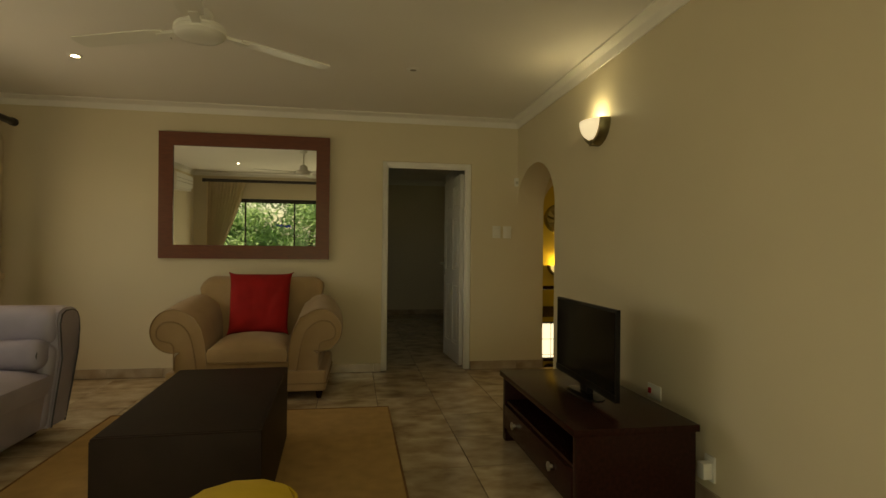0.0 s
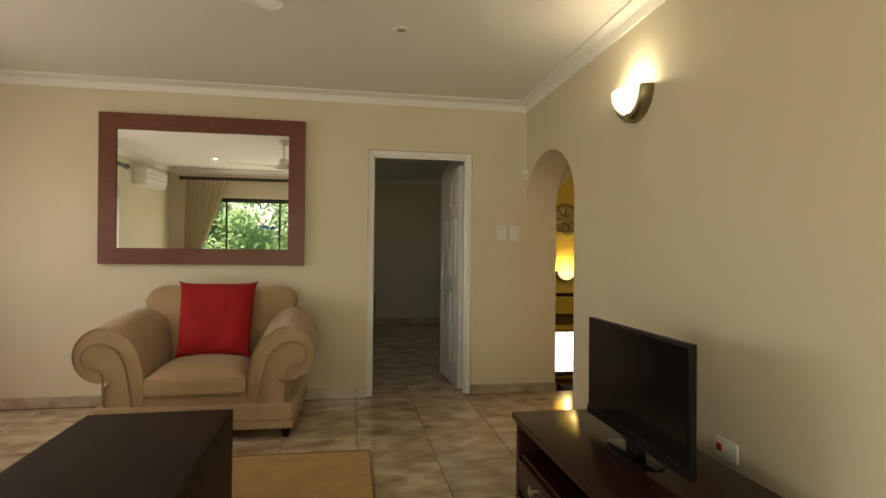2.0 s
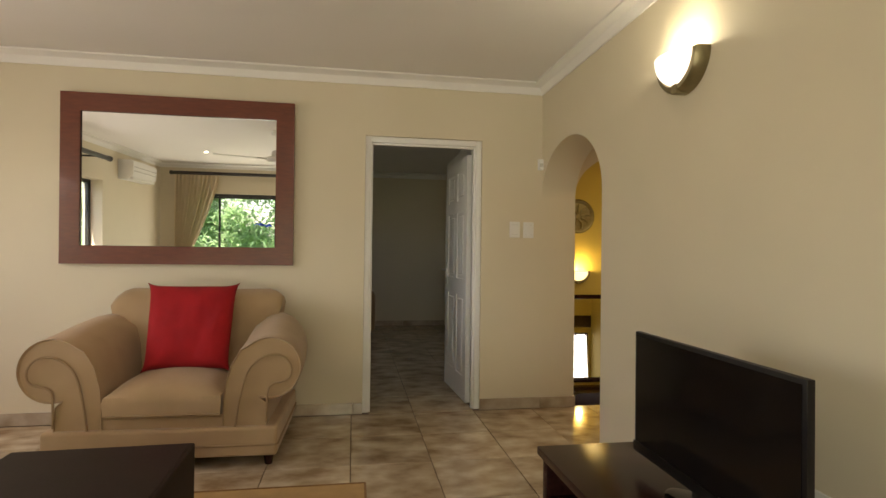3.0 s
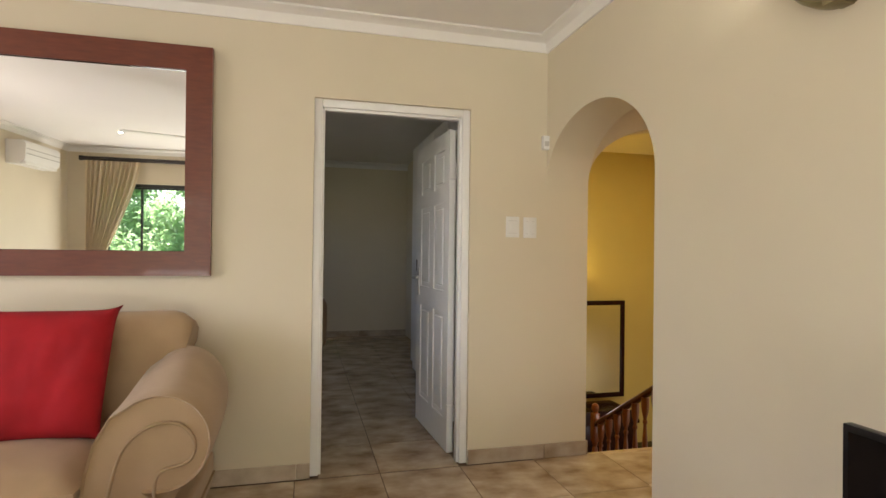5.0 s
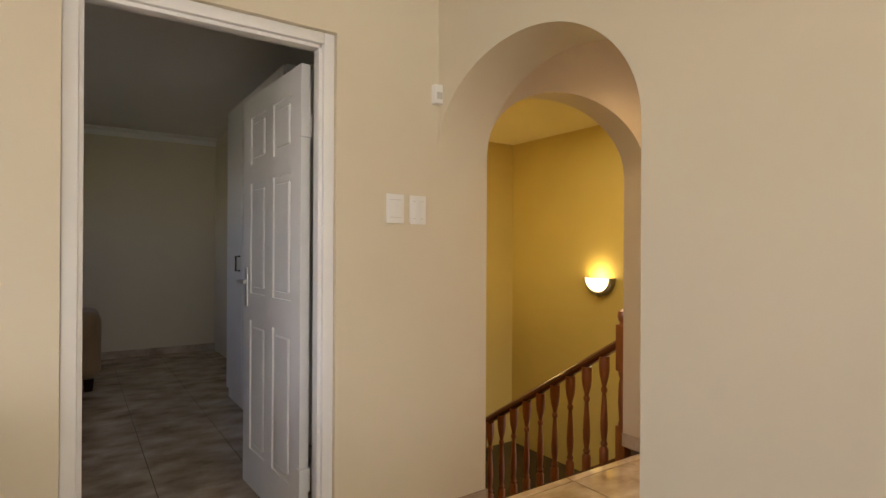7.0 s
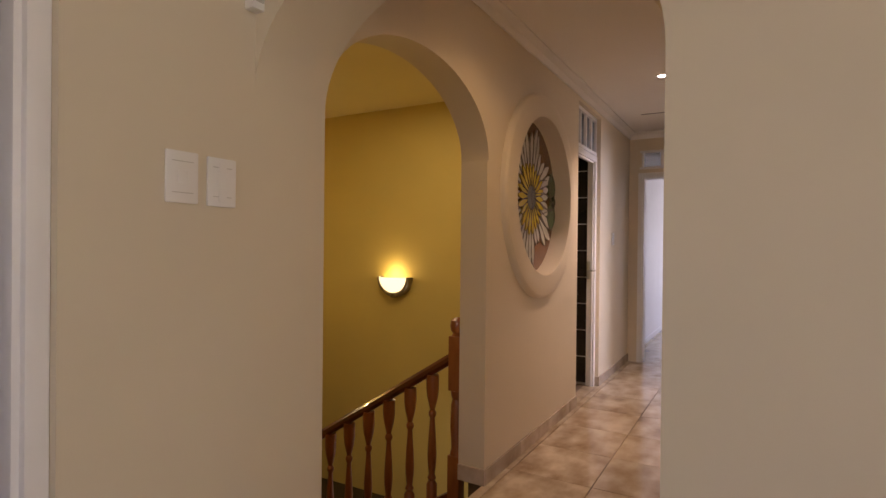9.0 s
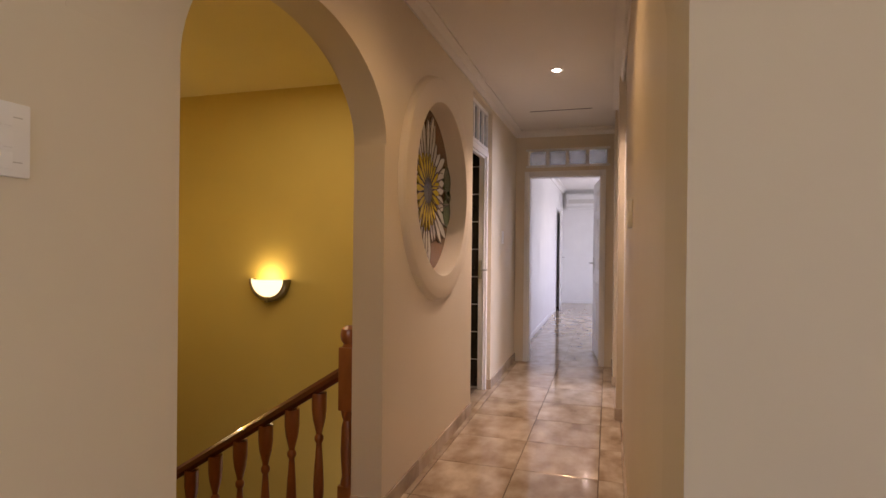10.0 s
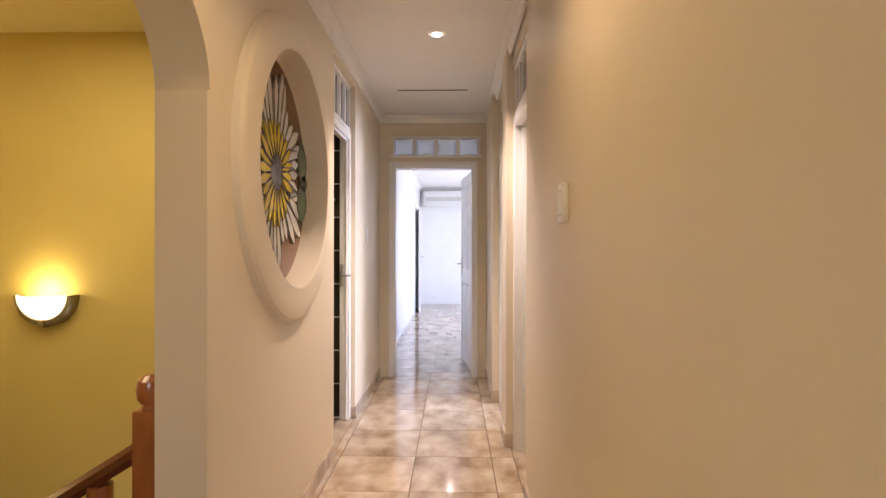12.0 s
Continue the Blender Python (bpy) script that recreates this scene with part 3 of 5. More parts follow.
# glass blocks over the end door
t = thing("glass_block_window", (XEND, 0, 0), "row of four wavy glass blocks over the end door", "window")
t["kind"] = "structure"
for k in range(4):
    bm = bmesh.new()
    w = (BY1 - BY0) / 4
    box(bm, (0.03, BY0 + w * k + 0.018, 2.122), (0.12, BY0 + w * (k + 1) - 0.018, 2.278), 0.012)
    part("glass_block", bm, M_BLOCK, t, smooth=True)
for k in range(5):
    bm = bmesh.new()
    c = BY0 + w * k
    box(bm, (-0.006, max(BY0, c - 0.017), 2.115), (0.15, min(BY1, c + 0.017), 2.285))
    part("mullion", bm, M_WHITE, t)
bm = bmesh.new()
box(bm, (-0.012, BY0 - 0.02, 2.277), (0.0, BY1 + 0.02, 2.3), 0.003)
box(bm, (-0.012, BY0 - 0.02, 2.1), (0.0, BY1 + 0.02, 2.123), 0.003)
part("frame", bm, M_WHITE, t)

# ---- living room ----


def frame_boxes(bm, u0, u1, z0, z1, w, a, b, bevel=0.004):
    """Four mitre-less bars of a frame in the xz plane, from y = a to b."""
    box(bm, (u0, a, z1 - w), (u1, b, z1), bevel)
    box(bm, (u0, a, z0), (u1, b, z0 + w), bevel)
    box(bm, (u0, a, z0 + w), (u0 + w, b, z1 - w), bevel)
    box(bm, (u1 - w, a, z0 + w), (u1, b, z1 - w), bevel)


# wall mirror, its top leaning a little from the wall
mw, mh, fw = 1.545, 1.175, 0.125
t = thing("wall_mirror", (-1.042, YN - 0.024, 1.107), "large rectangular mirror in a flat mahogany frame on the wall", "mirror")
t.matrix_basis = pose(-1.042, YN - 0.024, 1.107, 1.0, 0, 0)
M_MAHOG_X = material("mahogany wood across", (0.175, 0.040, 0.016), rough=0.38, second=(0.115, 0.025, 0.011), scale=9, stretch=(1.5, 8, 8), coat=0.2)
for sx in (-1, 1):
    bm = bmesh.new()
    prism(bm, [(sx * mw / 2, 0), (sx * mw / 2, mh), (sx * (mw / 2 - fw), mh - fw), (sx * (mw / 2 - fw), fw)], -0.02, 0.02, "y")
    part("frame_side", bm, M_MAHOG, t)
for z, zz in ((0, fw), (mh, mh - fw)):
    bm = bmesh.new()
    prism(bm, [(-mw / 2, z), (mw / 2, z), (mw / 2 - fw, zz), (-mw / 2 + fw, zz)], -0.0205, 0.02, "y")
    part("frame_rail", bm, M_MAHOG_X, t)
boxes("mirror_pane", [((-mw / 2 + fw - 0.005, -0.004, fw - 0.005), (mw / 2 - fw + 0.005, 0.012, mh - fw + 0.005))], M_MIRROR, t)
bm = bmesh.new()
frame_boxes(bm, -mw / 2 + fw - 0.004, mw / 2 - fw + 0.004, fw - 0.004, mh - fw + 0.004, 0.006, -0.012, -0.003, 0)
part("inner_bead", bm, M_DARK, t)


def smooth_part(name, bm, mat, parent, label="", levels=1):
    ob = part(name, bm, mat, parent, label, smooth=True, angle=60)
    return ob


def pillow(bm, w, d, h, m, n=18, pinch=0.065):
    """A stuffed square: two bulging faces that meet in a seam, with drawn-out corners."""
    top, bot = [], []
    for i in range(n + 1):
        for j in range(n + 1):
            u, v = 2 * i / n - 1, 2 * j / n - 1
            k = max(0.0, (1 - u ** 4) * (1 - v ** 4)) ** 0.5
            su = 1 - pinch * (1 - abs(v) ** 7) * abs(u)
            sv = 1 - pinch * (1 - abs(u) ** 7) * abs(v)
            wob = 0.014 * noise.noise(Vector((u * 2.1, v * 2.1, w * 7))) + 0.006 * noise.noise(Vector((u * 6.0, v * 3.0, 1.7)))
            x, y = u * w / 2 * su, v * d / 2 * sv
            edge = i in (0, n) or j in (0, n)
            a = bm.verts.new(m @ Vector((x, y, h / 2 * k + (0 if edge else wob))))
            b = a if edge else bm.verts.new(m @ Vector((x, y, -h / 2 * k)))
            top.append(a)
            bot.append(b)
    w1 = n + 1
    for i in range(n):
        for j in range(n):
            q = (i * w1 + j, (i + 1) * w1 + j, (i + 1) * w1 + j + 1, i * w1 + j + 1)
            bm.faces.new([top[k] for k in q])
            bm.faces.new([bot[k] for k in q[::-1]])


def soft_box(bm, lo, hi, r, crown=0.0, n=8):
    """A padded block: rounded edges and a slightly crowned top."""
    vs = box(bm, lo, hi, r, segments=5)
    if crown:
        lo, hi = Vector(lo), Vector(hi)
        new_vs = [v for v in bm.verts if v.co.z > (lo.z + hi.z) / 2 and lo.x - 0.01 <= v.co.x <= hi.x + 0.01 and lo.y - 0.01 <= v.co.y <= hi.y + 0.01]
        for v in new_vs:
            u = (v.co.x - lo.x) / (hi.x - lo.x) * 2 - 1
            w = (v.co.y - lo.y) / (hi.y - lo.y) * 2 - 1
            v.co.z += crown * max(0, 1 - u * u) * max(0, 1 - w * w)


def padded(bm, x0, x1, y0, y1, z0, z1, crown, r=0.03, n=10):
    """A seat cushion as a grid with a crowned top and rounded rim."""
    def shape(i, j):
        u, v = 2 * i / n - 1, 2 * j / n - 1
        return u, v
    g = {}
    for i in range(n + 1):
        for j in range(n + 1):
            u, v = shape(i, j)
            k = (max(0, 1 - abs(u) ** 6) * max(0, 1 - abs(v) ** 6)) ** 0.5
            g[i, j] = bm.verts.new((x0 + (x1 - x0) * (u + 1) / 2, y0 + (y1 - y0) * (v + 1) / 2, z1 - r + r * k + crown * (1 - u * u) * (1 - v * v)))
    for i in range(n):
        for j in range(n):
            bm.faces.new((g[i, j], g[i + 1, j], g[i + 1, j + 1], g[i, j + 1]))
    rim = [g[i, 0] for i in range(n)] + [g[n, j] for j in range(n)] + [g[i, n] for i in range(n, 0, -1)] + [g[0, j] for j in range(n, 0, -1)]
    c = Vector(((x0 + x1) / 2, (y0 + y1) / 2, 0))
    mid = [bm.verts.new((c.x + (v.co.x - c.x) * 1.02, c.y + (v.co.y - c.y) * 1.02, (z0 + z1) / 2)) for v in rim]
    low = [bm.verts.new((v.co.x, v.co.y, z0)) for v in rim]
    for a, b in ((rim, mid), (mid, low)):
        for k in range(len(a)):
            bm.faces.new((a[k], b[k], b[(k + 1) % len(a)], a[(k + 1) % len(a)]))
    bm.faces.new(low)


# armchair with rolled arms; its own axes: x across, y towards the back
t = thing("armchair", (-0.845, 4.235, 0), "tan suede armchair with rolled arms and rolled back", "armchair", rz=-1.0)
t.scale = (0.945, 1, 1)


def arm_outline(side, panel=False):
    """Front view of a rolled arm: u outwards from the middle of the chair; panel: the flat facing inside the roll."""
    if panel:
        half = [(0.40, 0.235), (0.41, 0.31), (0.43, 0.42), (0.46, 0.525), (0.507, 0.588), (0.57, 0.624), (0.633, 0.630), (0.68, 0.611), (0.712, 0.566), (0.713, 0.518), (0.69, 0.488), (0.65, 0.476), (0.605, 0.463), (0.582, 0.43), (0.576, 0.34), (0.574, 0.235)]
        return [(side * u, z) for u, z in half]
    else:
        pts = [(0.325, 0.125), (0.325, 0.36), (0.335, 0.46), (0.365, 0.57), (0.42, 0.66)]
        cx, cz, r = 0.590, 0.555, 0.182
        span, low = range(130, -112, -11), [(0.535, 0.385), (0.570, 0.36), (0.575, 0.30), (0.576, 0.125)]
    for a in span:
        pts.append((cx + r * math.cos(radians(a)), cz + r * math.sin(radians(a)) * 0.96))
    return [(side * u, z) for u, z in pts + low]


for side in (-1, 1):
    o = arm_outline(side)
    bm = bmesh.new()
    rows = []
    for yy, grow, lift, shift in ((0.025, -0.012, 0, 0), (0.012, -0.004, 0, 0), (0.03, 0.0, 0, 0), (0.10, 0.0, 0.005, 0.0), (0.22, 0.0, 0.02, 0.005), (0.38, 0.0, 0.045, 0.015), (0.54, -0.005, 0.068, 0.03), (0.66, -0.012, 0.078, 0.045), (0.75, -0.03, 0.07, 0.06), (0.80, -0.06, 0.03, 0.075)):
        row = []
        for u, z in o:
            d = Vector((u - side * 0.52, z - 0.5))
            d = d.normalized() * grow if d.length else d
            h = max(0.0, (z - 0.33) / 0.4)
            row.append(bm.verts.new((u + d.x - side * shift * h, yy, z + (d.y if z > 0.13 else 0) + lift * h)))
        rows.append(row)
    for r, s in zip(rows, rows[1:]):
        for k in range(len(o)):
            bm.faces.new((r[k], r[(k + 1) % len(o)], s[(k + 1) % len(o)], s[k]))
    bm.faces.new(rows[0])
    bm.faces.new(rows[-1][::-1])
    part("arm", bm, M_SUEDE, t, smooth=True, angle=50)
    bm = bmesh.new()
    loop = arm_outline(side, True)
    fine = []
    for i in range(len(loop) - 1):
        p = [Vector(loop[min(max(j, 0), len(loop) - 1)]) for j in (i - 1, i, i + 1, i + 2)]
        for f in (0.0, 0.25, 0.5, 0.75):
            q = p[1] + (p[2] - p[0]) * f / 2 + (p[0] - p[1] * 2.5 + p[2] * 2 - p[3] / 2) * f * f + (p[1] * 1.5 - p[0] / 2 - p[2] * 1.5 + p[3] / 2) * f ** 3
            fine.append((q.x, 0.009, q.y))
    tube(bm, fine, 0.0065, 6)
    part("piping", bm, M_PIPE, t, smooth=True)
    bm = bmesh.new()
    lathe(bm, [(0.022, 0.0), (0.03, 0.05), (0.04, 0.075)], (side * 0.58, 0.08, 0), 12)
    part("foot", bm, M_DARK, t, "dark turned wooden foot", smooth=True)
    bm = bmesh.new()
    lathe(bm, [(0.022, 0.0), (0.03, 0.05), (0.04, 0.075)], (side * 0.50, 0.80, 0), 12)
    part("foot", bm, M_DARK, t, "dark turned wooden foot", smooth=True)
bm = bmesh.new()
soft_box(bm, (-0.64, -0.005, 0.07), (0.64, 0.86, 0.235), 0.025)
part("base", bm, M_SUEDE, t, smooth=True)
bm = bmesh.new()
tube(bm, [(-0.64, 0.84, 0.135), (-0.643, 0.01, 0.135), (-0.63, -0.007, 0.135), (0.63, -0.007, 0.135), (0.643, 0.01, 0.135), (0.643, 0.84, 0.135)], 0.006, 6)
part("piping", bm, M_PIPE, t, smooth=True)
bm = bmesh.new()
soft_box(bm, (-0.34, 0.02, 0.2), (0.34, 0.72, 0.30), 0.02)
part("seat_rail", bm, M_SUEDE, t, smooth=True)
bm = bmesh.new()
padded(bm, -0.315, 0.315, 0.0, 0.62, 0.30, 0.455, 0.05, 0.045, 14)
part("seat_cushion", bm, M_SUEDE, t, smooth=True)
bm = bmesh.new()
tube(bm, [(-0.32, -0.004, 0.31), (0.32, -0.004, 0.31)], 0.006, 6)
part("piping", bm, M_PIPE, t, smooth=True)
# back: an outline seen from the side, carried across with a rolled, sagging top
bm = bmesh.new()
rows = []
for i in range(25):
    u = -1 + i / 12
    x = 0.55 * u
    top = 0.925 + 0.008 * abs(u) - 0.055 * (max(0, abs(u) - 0.82) / 0.18) ** 2
    prof = [(0.56, 0.25), (0.55, 0.45), (0.60, 0.62), (0.635, 0.72), (0.64, top - 0.10), (0.655, top - 0.03), (0.70, top + 0.02), (0.76, top + 0.02), (0.82, top - 0.02), (0.85, top - 0.09), (0.84, top - 0.16), (0.85, 0.55), (0.86, 0.15)]
    bulge = 0.03 * (1 - u * u)
    rows.append([bm.verts.new((x * (0.74 + 0.26 * min(1.0, max(0.0, (z - 0.55) / 0.26)) ** 0.7 + 0.02 * math.sin(min(1.0, max(0.0, (z - 0.75) / 0.2)) * math.pi)), y - (bulge if y < 0.7 else 0) - (0.035 * max(0.0, abs(u) - 0.7) / 0.3 if y < 0.7 and z > 0.68 else 0), z)) for y, z in prof])
for r, s in zip(rows, rows[1:]):
    for k in range(len(r) - 1):
        bm.faces.new((r[k], r[k + 1], s[k + 1], s[k]))
bm.faces.new(rows[0])
bm.faces.new(rows[-1][::-1])
part("backrest", bm, M_SUEDE, t, smooth=True, angle=70)
bm = bmesh.new()
pillow(bm, 0.55, 0.56, 0.17, Matrix.Identity(4), 28, 0.085)
for v in bm.verts:
    v.co.x *= 1 - 0.07 * (0.28 - v.co.y) / 0.56
t2 = part("scatter_cushion", bm, M_RED, None, smooth=True, angle=180)
tagged(t2, "square red cotton scatter cushion leaning on the armchair", "cushion")
t2.matrix_basis = pose(-0.825, 4.66, 0.735, 72, 0, 1)

# grey sofa along the west wall
sofa = t = thing("sofa", (-2.535, 3.735, 0), "lavender grey leather sofa with padded roll arms", "sofa")
bm = bmesh.new()
soft_box(bm, (-0.62, -2.2, 0.06), (0.68, -0.02, 0.30), 0.03)
part("base", bm, M_GREY, t, smooth=True)
for y0, y1 in ((-1.86, -1.08), (-1.07, -0.29)):
    bm = bmesh.new()
    padded(bm, -0.3, 0.70, y0, y1, 0.28, 0.44, 0.03, 0.05)
    part("seat_cushion", bm, M_GREY, t, smooth=True)
for y0, y1, s in ((-0.32, 0.0, 1), (-2.2, -1.88, -1)):
    bm = bmesh.new()
    soft_box(bm, (-0.62, y0 + 0.04, 0.06), (0.695, y1, 0.56), 0.05)
    part("arm", bm, M_GREY, t, smooth=True)
    bm = bmesh.new()
    c = (y0 + y1) / 2
    soft_box(bm, (-0.62, c - 0.20, 0.42), (0.67, c + 0.12, 0.60), 0.085)
    part("arm_pad", bm, M_GREY, t, "lower padded roll of the arm", smooth=True)
    bm = bmesh.new()
    soft_box(bm, (-0.64, c - 0.13, 0.56), (0.715, c + 0.19, 0.775), 0.1)
    part("arm_pad", bm, M_GREY, t, "upper padded roll of the arm", smooth=True)
    bm = bmesh.new()
    out = [(c - 0.06, 0.065), (c + 0.13, 0.065), (c + 0.150, 0.30), (c + 0.165, 0.52), (c + 0.178, 0.62), (c + 0.170, 0.70), (c + 0.135, 0.752), (c + 0.07, 0.772), (c - 0.02, 0.772), (c - 0.075, 0.752), (c - 0.10, 0.70), (c - 0.085, 0.60), (c - 0.065, 0.48)]
    prism(bm, out, 0.60, 0.722, "x")
    bmesh.ops.bevel(bm, geom=[e for e in bm.edges if abs(e.verts[0].co.x - e.verts[1].co.x) < 0.01], offset=0.018, segments=3, affect="EDGES")
    panel = part("arm_front", bm, M_GREY, t, "curved front panel of the arm", smooth=True)
    bm = bmesh.new()
    tube(bm, [(0.719, c + (y - c) * 0.86, 0.065 + (z - 0.065) * 0.975) for y, z in out[1:] + out[:1]], 0.005, 6)
    part("seam", bm, M_SEAM, panel, "dark stitched seam", smooth=True)
    bm = bmesh.new()
    tube(bm, [(0.640, c - 0.04 + 0.150 * math.cos(a * math.pi / 10), 0.51 + 0.082 * math.sin(a * math.pi / 10)) for a in range(20)], 0.004, 6, closed=True)
    part("piping", bm, M_SEAM, t, "piping round the end of the lower roll", smooth=True)
for y0, y1 in ((-1.9, -1.07), (-1.06, -0.25)):
    bm = bmesh.new()
    soft_box(bm, (-0.62, y0, 0.30), (-0.25, y1, 0.86), 0.1)
    part("back_cushion", bm, M_GREY, t, smooth=True)
for x in (-0.5, 0.55):
    for y in (-2.1, -0.12):
        bm = bmesh.new()
        box(bm, (x - 0.03, y - 0.03, 0), (x + 0.03, y + 0.03, 0.07))
        part("foot", bm, M_DARK, t)

for ob in sofa.children_recursive:      # the front leans back towards the floor
    for v in ob.data.vertices:
        if v.co.z > 0.05:
            v.co.z *= 1.055
        if v.co.x > 0.3:
            v.co.x -= 0.07 * max(0.0, 0.5 - v.co.z) / 0.5

# rug and low table
bm = bmesh.new()
nx, ny = 24, 30
grid = [[bm.verts.new((-1.70 + 1.94 * i / nx + 0.006 * noise.noise(Vector((j * 0.7, i * 0.01, 3))), 1.2 + 2.735 * j / ny + 0.006 * noise.noise(Vector((i * 0.7, 1, j * 0.01))), 0.011 + 0.002 * noise.noise(Vector((i * 0.5, j * 0.5, 0))))) for j in range(ny + 1)] for i in range(nx + 1)]
for i in range(nx):
    for j in range(ny):
        bm.faces.new((grid[i][j], grid[i + 1][j], grid[i + 1][j + 1], grid[i][j + 1]))
ext = bmesh.ops.extrude_face_region(bm, geom=bm.faces[:])
for v in [g for g in ext["geom"] if isinstance(g, bmesh.types.BMVert)]:
    v.co.z = 0.001
t = thing("rug", (0, 0, 0), "tan woven rug lying on the tiles under the low table", "rug")
part("weave", bm, M_RUG, t, smooth=True, angle=50)
bm = bmesh.new()
tube(bm, [(-1.70, 1.2, 0.009), (0.24, 1.2, 0.009), (0.24, 3.935, 0.009), (-1.70, 3.935, 0.009)], 0.008, 6, closed=True)
part("binding", bm, material("brown rug binding", (0.22, 0.115, 0.045), rough=0.9, vary=0.2, scale=30), t)

t = thing("coffee_table", (-0.73, 2.705, 0.012), "dark brown leather covered block coffee table on the rug", "table", rz=2.0)
bm = bmesh.new()
box(bm, (-0.318, -0.625, 0.0), (0.318, 0.625, 0.442), 0.010, segments=3)
part("body", bm, M_TABLE, t, smooth=True)
bm = bmesh.new()
box(bm, (-0.303, -0.610, 0.436), (0.303, 0.610, 0.4445), 0.002)
part("tabletop", bm, M_TABLE, t, smooth=True)
for x in (-0.316, 0.316):
    bm = bmesh.new()
    tube(bm, [(x, -0.623, 0.01), (x, -0.623, 0.43)], 0.003, 6)
    part("seam", bm, M_TABLE, t)

t = thing("pouf", (-0.345, 1.43, 0.066), "small round yellow upholstered pouf", "pouf")
bm = bmesh.new()
lathe(bm, [(0.13, -0.054), (0.16, 0.0), (0.168, 0.2), (0.165, 0.36), (0.15, 0.40), (0.09, 0.415), (0.01, 0.42)], steps=10)
part("body", bm, M_YSUEDE, t, smooth=True)
bm = bmesh.new()
tube(bm, [(0.160 * math.cos(a * math.pi / 10), 0.160 * math.sin(a * math.pi / 10), 0.385) for a in range(20)], 0.006, 6, closed=True)
part("piping", bm, M_YSUEDE, t, smooth=True)

# low television cabinet against the east wall; front faces west
t = thing("tv_cabinet", (0, 0, 0), "low dark wooden television cabinet with open shelf and wide drawer", "cabinet")
cx0, cx1, cy0, cy1 = 0.927, 1.49, 2.005, 3.175
boxes("top", [((cx0 - 0.02, cy0 - 0.015, 0.40), (cx1 + 0.01, cy1 + 0.015, 0.432))], M_DARK, t, 0.004)
for y0 in (cy0, cy1 - 0.045):
    boxes("side_panel", [((cx0, y0, 0.05), (cx1, y0 + 0.045, 0.40))], M_DARK, t, 0.004)
boxes("back_panel", [((cx1 - 0.02, cy0 + 0.045, 0.05), (cx1, cy1 - 0.045, 0.40))], M_DARK, t)
boxes("shelf", [((cx0 + 0.01, cy0 + 0.045, 0.235), (cx1 - 0.02, cy1 - 0.045, 0.255))], M_DARK, t)
boxes("bottom", [((cx0 + 0.01, cy0 + 0.045, 0.06), (cx1 - 0.02, cy1 - 0.045, 0.08))], M_DARK, t)
d = boxes("drawer", [((cx0 - 0.004, cy0 + 0.05, 0.085), (cx0 + 0.4, cy1 - 0.05, 0.23))], M_DARK, t, 0.004)
for f in (0.24, 0.76):
    bm = bmesh.new()
    lathe(bm, [(0.010, 0), (0.010, 0.012), (0.022, 0.016), (0.022, 0.022), (0.012, 0.026)], steps=14, m=pose(cx0 - 0.004, cy0 + (cy1 - cy0) * f, 0.165, 0, -90, 0))
    part("knob", bm, M_STEEL, d, "round steel knob", smooth=True)
for x in (cx0 + 0.002, cx1 - 0.062):
    for y in (cy0, cy1 - 0.06):
        boxes("foot", [((x, y, 0), (x + 0.06, y + 0.06, 0.05))], M_DARK, t)

t = thing("television", (1.214, 2.565, 0.432), "flat black television on a dark glossy stand", "television", rz=-1.1)
boxes("casing", [((-0.018, -0.396, 0.055), (0.004, 0.396, 0.492))], M_BLACK, t, 0.004)
boxes("casing_bulge", [((0.003, -0.25, 0.10), (0.045, 0.25, 0.36))], M_BLACK, t, 0.015)
boxes("screen", [((-0.0205, -0.382, 0.092), (-0.0175, 0.382, 0.478))], M_SCREEN, t)
boxes("bezel", [((-0.022, -0.398, 0.055), (-0.0175, 0.398, 0.09))], M_BLACK, t, 0.001)
bm = bmesh.new()
box(bm, (-0.012, -0.05, 0.012), (0.025, 0.05, 0.10), 0.004)
part("neck", bm, M_BLACK, t, smooth=True)
bm = bmesh.new()
lathe(bm, [(0.15, 0.0), (0.15, 0.006), (0.135, 0.010), (0.02, 0.012)], steps=28, m=Matrix.Diagonal((0.55, 1.15, 1, 1)))
part("base", bm, M_SCREEN, t, smooth=True)


def socket(name, at, rz, w, h, label, category, rockers=1, vertical=False):
    """A wall plate that faces -y before turning, its middle at the origin."""
    t = thing(name, at, label, category, rz=rz)
    bm = bmesh.new()
    box(bm, (-w / 2, -0.009, -h / 2), (w / 2, 0.0, h / 2), 0.004)
    part("plate", bm, M_PLASTIC, t, smooth=True)
    for k in range(rockers):
        bm = bmesh.new()
        z = (k - (rockers - 1) / 2) * 0.036
        box(bm, (-0.012, -0.0108, z - 0.014), (0.012, -0.008, z + 0.014), 0.001)
        part("rocker", bm, M_PLASTIC, t, smooth=True)
    if h > w:
        for z in (-0.3, 0.3):
            boxes("groove", [((-0.33 * w, -0.0094, z * h - 0.0009), (0.33 * w, -0.0085, z * h + 0.0009))], M_BULBOFF, t)
    return t


